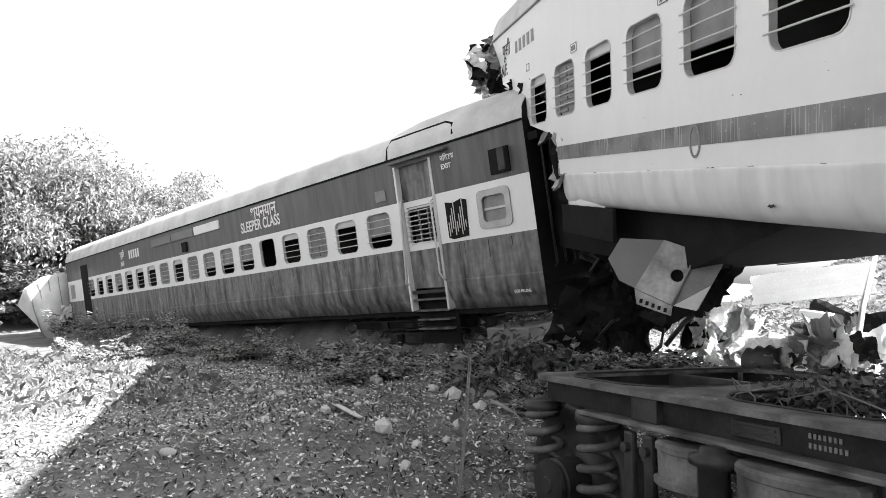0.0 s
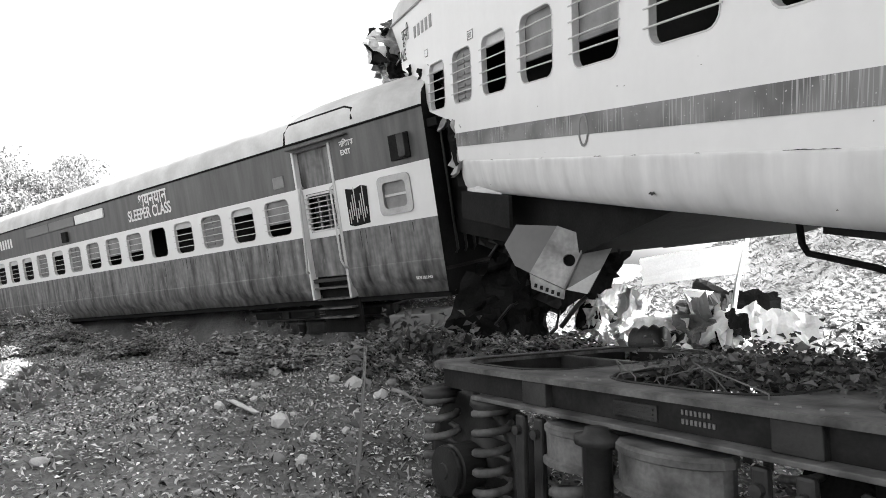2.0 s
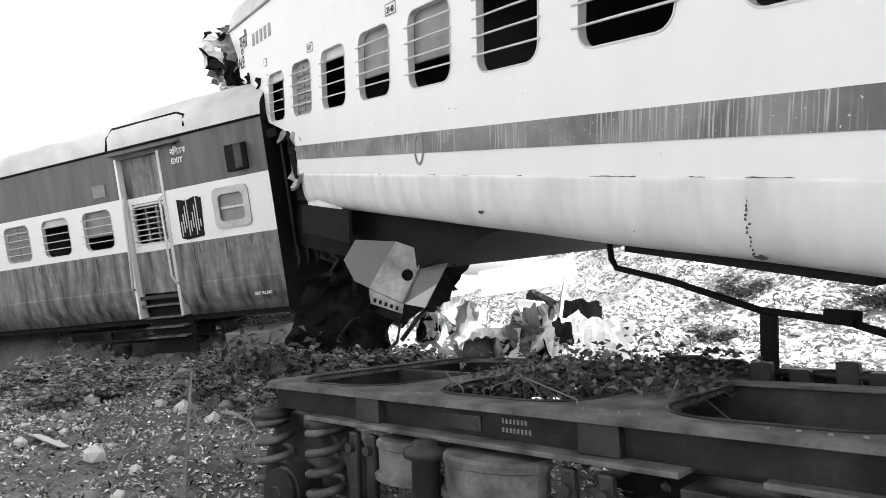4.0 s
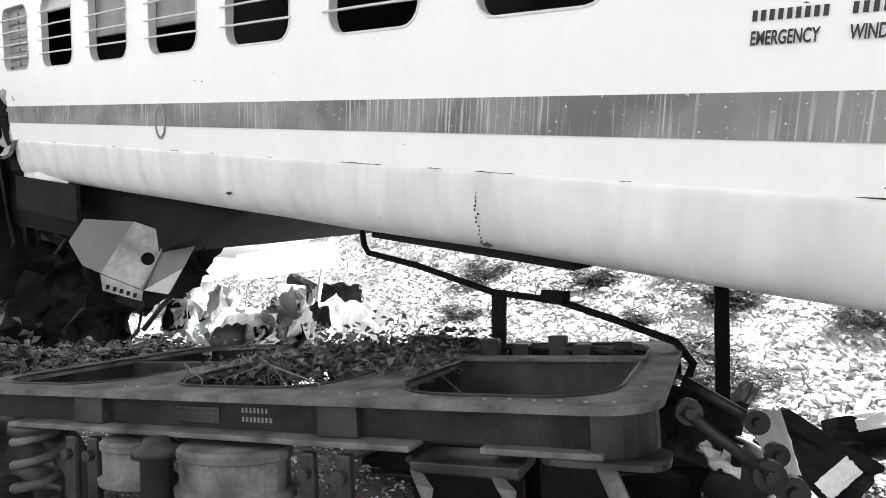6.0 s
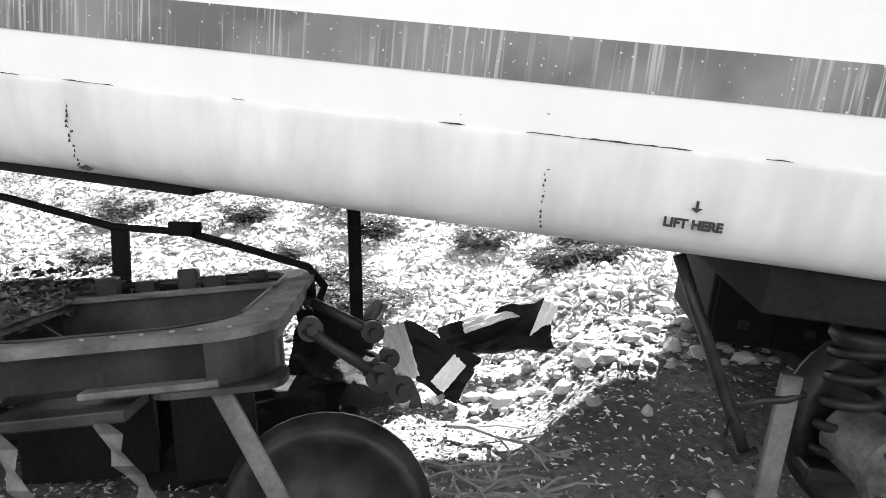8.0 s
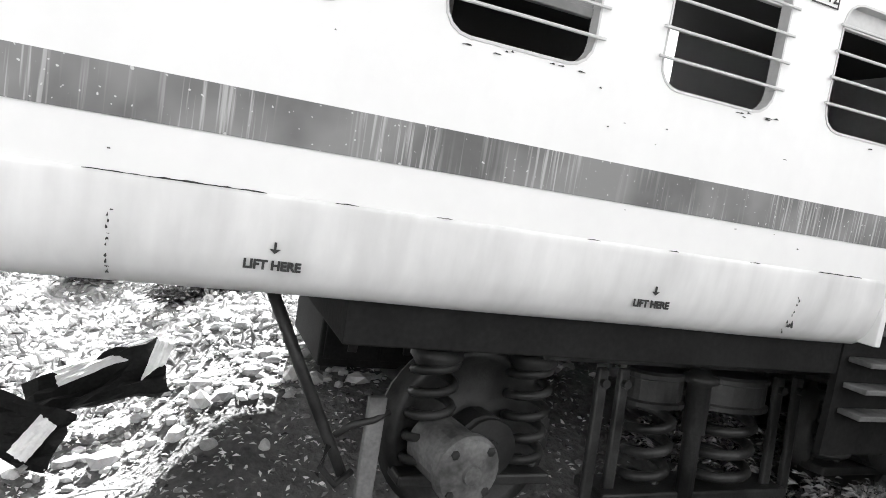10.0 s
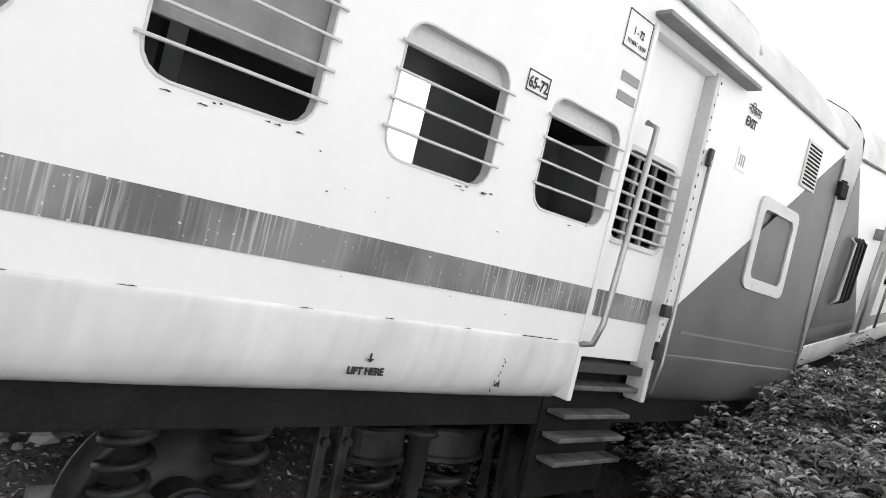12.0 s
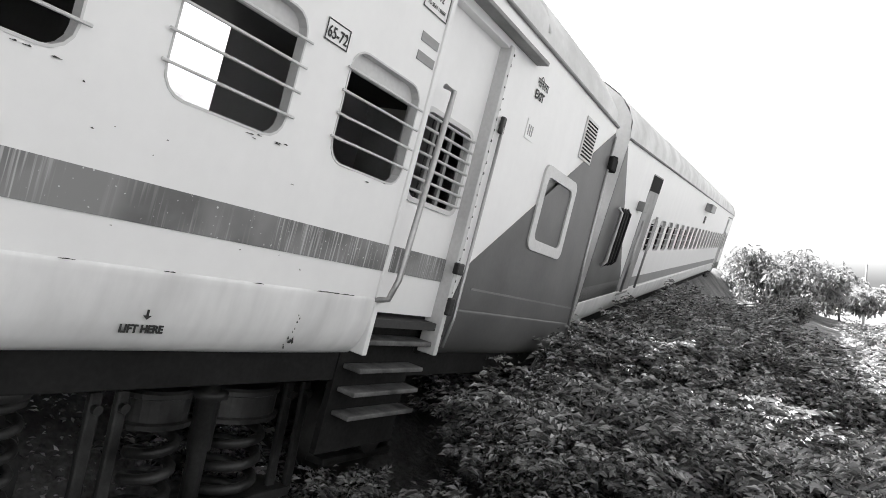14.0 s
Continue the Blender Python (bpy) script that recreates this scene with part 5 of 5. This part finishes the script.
def place(proto, spots, rnd, smin=.7, smax=1.25):
    first = True
    for x, y in spots:
        k = rnd.uniform(smin, smax)
        m = pose(x, y, ground_height(x, y) - .02, rnd.uniform(-8, 8), rnd.uniform(-8, 8), rnd.uniform(0, 360)) 
        if first:
            proto.matrix_basis = m
            first = False
            continue
        ob = copy_thing(proto, m)
        ob.scale = (k, k, k)


rp_ = random.Random(31)
protos = [shrub(100 + i, .85, .55, 20, .06, LEAF, "dense green leafy shrub on the shaded bank") for i in range(3)]
spots = []
while len(spots) < 95:
    x, y = 3.6 + 21 * rp_.uniform(0, 1) ** 1.3, rp_.uniform(-12, 1.2)
    edge = -.7 if x < 7.6 else .35
    if y > edge or (x < 5 and y < -4):
        continue
    spots.append((x, y))
for i, p in enumerate(protos):
    place(p, spots[i::3], rp_, .85, 1.4)
bank = shrub(120, 1.2, .6, 24, .06, LEAF, "tall leafy shrub pressed against the leaning coach")
place(bank, [(4.75, -.75), (5.1, -.2), (5.5, .1), (5.9, .3), (4.5, -1.1), (5.3, -.6), (6.3, .4)] + [(rp_.uniform(4.7, 9.5), rp_.uniform(-1.3, -.25)) for _ in range(20)] + [(rp_.uniform(5.6, 8.4), rp_.uniform(.6, 2.4)) for _ in range(12)], rp_, .8, 1.25)
crest = shrub(130, 1.3, .6, 26, .06, LEAF, "tall leafy shrub on the crest of the bank")
place(crest, [(rp_.uniform(7.5, 15), rp_.uniform(-1.0, .4)) for _ in range(16)], rp_, .55, 1.0)
low = [shrub(140 + i, .38, .4, 10, .06, LEAF, "low dark weed on the shaded soil", pinnate=bool(i)) for i in range(2)]
spots = []
while len(spots) < 62:
    x, y = rp_.uniform(-17, 6.5), rp_.uniform(-9, 1.8)
    u = (x + 19.47) * .82 + (y + 8.03) * .573
    v = -(x + 19.47) * .573 + (y + 8.03) * .82
    keep = (-2.3 < v < -.1 and u < 14.5) or (14.2 < u < 16.6 and -2.2 < v < 1.5 and x < -5) or (x > 1.9 and -.9 < y < 1.6)
    if keep and not (-4.9 < x < -.7 and -1.0 < y < 1.6):
        spots.append((x, y))
for i, p in enumerate(low):
    place(p, spots[i::2], rp_, .6, 1.4)
tall = shrub(160, 1.25, .5, 9, .06, LEAF, "tall straggling weed against the dark coach")
spots = []
for u in (-3, 0, 1.5, 3.0, 4.2, 5.0, 6.0, 9.2):
    v = -.9
    spots.append((-19.47 + u * .82 - v * .573, -8.03 + u * .573 + v * .82))
place(tall, spots, rp_, .5, .95)
litw = shrub(170, .9, .7, 14, .09, LEAF_PALE, "pale sunlit weed in the open field")
spots = []
while len(spots) < 22:
    u, v = rp_.uniform(-16, 9), rp_.uniform(-9, -3.0)
    if v > -3.0 - .0 * u or (u > 5 and v > -6):
        continue
    spots.append((-19.47 + u * .82 - v * .573, -8.03 + u * .573 + v * .82))
place(litw, spots, rp_, .6, 1.5)
lits = shrub(180, .5, .45, 12, .08, LEAF_PALE, "sunlit scrub on the slope behind the coach")
place(lits, [(rp_.uniform(-16, 8), rp_.uniform(5.5, 15)) for _ in range(24)], rp_, .6, 1.6)
slope = shrub(184, .4, .4, 12, .06, CREEPER, "low dark leafy weed among the sunlit stones")
place(slope, [(rp_.gauss(-2.6, .9), rp_.gauss(4.2, .6)) for _ in range(13)] + [(rp_.uniform(-5, 3), rp_.uniform(3.4, 8)) for _ in range(16)], rp_, .5, 1.2)

hedge = shrub(190, 1.0, .9, 22, .1, LEAF_PALE, "broad sunlit thicket below the trees")
hs = []
for k in range(24):
    az, d = radians(rp_.uniform(99, 120)), rp_.uniform(32, 39)
    hs.append((-d * math.sin(az), -2.5 + d * math.cos(az)))
place(hedge, hs, rp_, 1.8, 3.2)

# creeper in the bogie and beside the dark coach
cr = thing("creeper", "broad-leaved creeper growing over the bogie frame", "creeper", pose(-2.79, 0.22, -0.44, 1.4, -6.0, 15.0))
rc = np.random.default_rng(8)
n = 1900
P = np.stack([rc.uniform(-.5, .75, n), rc.uniform(-.55, .75, n), np.abs(rc.normal(0, .09, n)) - .05], 1)
D = rc.normal(size=(n, 3)) * (1, 1, .4) + (0, -.5, .3)
leaves("foliage", P, D, .048, 4, CREEPER, cr, .8)
bm = bmesh.new()
for i in range(26):
    x, y = rc.uniform(-.5, .7), rc.uniform(-.6, .6)
    tube(bm, [(x, y, -.1), (x + rc.uniform(-.1, .1), y - .1, .08), (x + rc.uniform(-.25, .25), y - .2, .02), (x + rc.uniform(-.3, .3), y - .25, -.16)], .004, 5)
part("vine", bm, BARK, cr)
cr2 = thing("creeper", "broad-leaved creeper hanging by the dark coach end", "creeper", pose(-6.9, -.35, -1.35))
n = 700
P = np.stack([rc.normal(0, .35, n), rc.normal(0, .3, n), np.abs(rc.uniform(0, .8, n)) * rc.uniform(.2, 1, n)], 1)
leaves("foliage", P, rc.normal(size=(n, 3)) + (0, -.6, -.3), .10, 5, CREEPER, cr2, .7)

# single weed in the foreground
fw = thing("tall_weed", "thin stalk with a few leaves beside the bogie", "weed", pose(-4.15, -1.62, -1.55))
bm = bmesh.new()
for dx in (0, .05):
    tube(bm, [(dx, 0, 0), (dx + .01, .01, .4), (dx + .05, 0, .8), (dx + .04, 0, 1.02)], [.008, .007, .005, .003], 5)
part("stalk", bm, TWIG, fw)
P = [(.03 + .02 * math.sin(i), .0, .15 + i * .045) for i in range(20)]
leaves("foliage", P, rc.normal(size=(20, 3)) * (1, 1, .3), .10, 6, LEAF_PALE, fw, .6)

# dry branches on the ground
for i, (x, y, a, s) in enumerate(((-.75, 1.0, 10, 1.0), (-.35, .9, 70, .8), (-.6, 1.4, -20, .9), (-6.2, -.9, 30, 1.0), (-5.2, -.7, 100, .9), (-.5, 1.9, -30, .9))):
    br = thing("dry_branch", "dry forked branch lying on the soil", "branch", pose(x, y, ground_height(x, y) + .05, 0, 0, a) @ Matrix.Diagonal((s, s, s, 1)), group="dry branches")
    bm = bmesh.new()
    rr = random.Random(i)
    main = [(k * .16, .05 * math.sin(k * 1.3 + i), .02 + .02 * math.sin(k * 2.0)) for k in range(7)]
    tube(bm, main, [.022 - .0024 * k for k in range(7)], 6)
    for k in (1, 2, 3, 4, 5):
        sgn = 1 if k % 2 else -1
        tube(bm, [main[k], (main[k][0] + .15, main[k][1] + sgn * .14, .05), (main[k][0] + .33, main[k][1] + sgn * (.2 + rr.uniform(0, .1)), .03)], [.012, .009, .005], 5)
    part("branch_wood", bm, TWIG, br)
for x, y, l, a, wd in ((-5.95, -2.28, .5, 25, .1), (-7.3, -.9, .7, -30, .03), (-6.4, -.3, .45, 5, .03), (-4.9, -.5, .35, 40, .03)):
    lt = thing("litter_strip", "pale torn strip lying on the soil", "litter", pose(x, y, ground_height(x, y) + .035, 0, 0, a), group="litter strips")
    sheet("strip_body", PALE_STONE, lt, pose(0, 0, 0, 80, 0, 0), l, wd, int(l * 100), .06, 2, 8)

# litter of fallen leaves, and short grass
n = 60000
P = np.stack([rc.uniform(-11, 3, n), rc.uniform(-5.5, 3.2, n), np.zeros(n)], 1)
P[:26000, :2] += rc.uniform(-2, 1.5, (26000, 2))
P[:, 2] = [ground_height(x, y) + .008 for x, y, _ in P]
lo = leaves("leaf_litter", P, rc.normal(size=(n, 3)) * (1, 1, .35), .042, 12, LITTER, None, .5, .1)
tagged(lo, "fallen dry leaves and clods over the soil", "leaf litter", kind="stuff")
n = 30000
P = np.stack([rc.uniform(-13, 1, n), rc.uniform(-8, -.3, n), np.zeros(n)], 1)
P[:, 2] = [ground_height(x, y) - .005 for x, y, _ in P]
gr = leaves("short_grass", P, rc.normal(size=(n, 3)) * (.7, .7, .2) + (0, 0, .8), .06, 13, LEAF, None, .14, .2)
tagged(gr, "short trampled grass and weeds on the soil", "grass", kind="stuff")
n = 26000
P = np.stack([rc.uniform(-18, 9, n), 3.0 + 12 * rc.uniform(0, 1, n) ** 1.2, np.zeros(n)], 1)
P[:, 2] = [ground_height(x, y) for x, y, _ in P]
gr = leaves("slope_grass", P, rc.normal(size=(n, 3)) * (.8, .8, .3) + (0, 0, .7), .13, 14, LEAF_PALE, None, .13, .3)
tagged(gr, "sunlit dry grass and leaves on the slope", "grass", kind="stuff")
n = 14000
uu, vv = rc.uniform(-22, 12, n), rc.uniform(-12, -2.6, n)
P = np.stack([-19.47 + uu * .82 - vv * .573, -8.03 + uu * .573 + vv * .82, np.zeros(n)], 1)
P[:, 2] = [ground_height(x, y) for x, y, _ in P]
gr = leaves("field_grass", P, rc.normal(size=(n, 3)) * (.6, .6, .2) + (0, 0, .8), .16, 15, LEAF_PALE, None, .12, .3)
tagged(gr, "pale sunlit grass of the open field", "grass", kind="stuff")


# ---- trees ----
def tree(x, y, h, r, seed, n_leaf=13000, label="broad leafy tree in full sunlight", leaf=.24):
    rnd, rn = random.Random(seed), np.random.default_rng(seed)
    t = thing("tree", label, "tree", pose(x, y, ground_height(x, y) - .1), group="trees beyond the dark coach")
    bm = bmesh.new()
    top = Vector((rnd.uniform(-.5, .5), rnd.uniform(-.5, .5), h * .75))
    trunk = [Vector((0, 0, 0)), Vector((.1, .05, h * .2)), top * .55, top]
    tube(bm, trunk, [h * .035, h * .028, h * .018, h * .006], 8)
    ends = []
    for i in range(16):
        q = rnd.uniform(.3, .98)
        b0 = trunk[1].lerp(top, q)
        a = rnd.uniform(0, 6.28)
        e = b0 + Vector((math.cos(a) * r * rnd.uniform(.45, 1), math.sin(a) * r * rnd.uniform(.45, 1), h * rnd.uniform(-.02, .26)))
        tube(bm, [b0, b0.lerp(e, .5) + Vector((0, 0, .1 * h * rnd.uniform(0, .6))), e], [h * .012, h * .008, h * .003], 6)
        ends += [e, b0.lerp(e, .6), e + Vector((rnd.uniform(-1, 1), rnd.uniform(-1, 1), rnd.uniform(-1.2, .6))) * r * .25]
    part("trunk", bm, BARK, t, smooth=True)
    per = n_leaf // len(ends)
    P, D = [], []
    for e in ends:
        c = rn.normal(size=(per, 3))
        c *= (rn.uniform(.15, 1, (per, 1)) ** .5) / np.linalg.norm(c, axis=1, keepdims=True)
        c = c * np.array((1, 1, .7)) * r * rnd.uniform(.22, .36) + np.array(e[:])
        P.append(c)
        D.append((c - np.array(e[:])) / r + rn.normal(size=(per, 3)) * .5 + (0, 0, -.35))
    leaves("crown", np.concatenate(P), np.concatenate(D), leaf, seed, TREE_LEAF, t, .42)
    return t


for i, (az, d, h, r) in enumerate(((116, 34, 8.4, 4.2), (111, 37, 8.6, 4.6), (106.5, 36, 7.2, 4.0), (102.5, 40, 7.0, 3.8), (98.5, 43, 6.4, 3.6), (121, 33, 8.6, 4.4), (114, 38, 6.5, 3.6), (109, 39, 5.4, 3.4), (104, 44, 8.6, 4.0), (119, 34, 5.6, 3.2))):
    tree(-d * math.sin(radians(az)) - .2, -2.5 + d * math.cos(radians(az)), h, r, 400 + i)
for i, (az, d, h, r) in enumerate(((-86.5, 33, 3.0, 2.2), (-89, 32, 2.3, 2.0), (-91.5, 36, 1.9, 2.0))):
    tree(d * math.sin(radians(-az)) + .5, -2.2 + d * math.cos(radians(az)), h, r, 440 + i, 5000, "rounded dark bush on the far bank", .24)


def banana(x, y, seed):
    t = thing("banana_plant", "ragged banana plant with long drooping leaves", "banana plant", pose(x, y, ground_height(x, y)))
    bm = bmesh.new()
    tube(bm, [(0, 0, 0), (.05, 0, 1.2), (.1, .05, 2.4)], [.16, .13, .08], 8)
    part("stalk", bm, BARK, t, smooth=True)
    rnd = random.Random(seed)
    for i in range(9):
        a = i * .7 + rnd.uniform(-.2, .2)
        bm = bmesh.new()
        pr = None
        for k in range(9):
            q = k / 8
            c = Vector((.1 + math.cos(a) * 1.9 * q, .05 + math.sin(a) * 1.9 * q, 2.3 + 1.5 * q - 1.7 * q * q))
            w = .32 * math.sin(math.pi * min(1, q * .9 + .08))
            s = Vector((-math.sin(a), math.cos(a), 0)) * w
            cur = [bm.verts.new(c + s + Vector((0, 0, -.08))), bm.verts.new(c), bm.verts.new(c - s + Vector((0, 0, -.08)))]
            if pr:
                bm.faces.new((pr[0], pr[1], cur[1], cur[0]))
                bm.faces.new((pr[1], pr[2], cur[2], cur[1]))
            pr = cur
        part("leaf", bm, TREE_LEAF, t)


banana(-25.5, -9.6, 3)
pl_ = thing("utility_pole", "thin distant grey utility pole", "pole", pose(60, -5.3, ground_height(60, -5.3)))
rod("pole_shaft", SHUTTER, pl_, [(0, 0, 0), (0, 0, 5.5)], [.11, .07])
# torn end cover beyond the dark coach
ec = thing("torn_end_panel", "pale torn coach end panel tipped against the dark coach", "wreckage", A_POSE @ pose(-7.8, -.65, 1.7, 0, 6, 75))
bm = bmesh.new()
rim = [(-.95, .15), (-.75, .75), (-.2, 1.15), (.5, 1.3), (.62, .7), (.5, -.3), (.78, -1.3), (.2, -1.45), (-.35, -.6)]
front = [bm.verts.new((x, -.12 * math.cos(x * 1.6) + .1, z)) for x, z in rim]
back = [bm.verts.new((x + .1, .45, z * .95)) for x, z in rim]
hub = bm.verts.new((0, -.16, .1))
for i in range(len(rim)):
    j = (i + 1) % len(rim)
    bm.faces.new((front[j], front[i], hub))
    bm.faces.new((front[i], front[j], back[j], back[i]))
part("panel_skin", bm, ROOF, ec, smooth=True)
for k in range(4):
    rod("panel_rib", SHUTTER, ec, [(-.6 + .3 * k, -.06, .85 + .1 * k), (-.45 + .3 * k, -.09, 0), (-.2 + .26 * k, -.02, -.9)], .018, n=6)
for k in range(3):
    sheet("torn_flap", DARK if k % 2 else ROOF, ec, pose(.55, -.05, -.2 - .4 * k, 10, 30 * k, 20), .4, .6, 800 + k, .4, 4, 8)
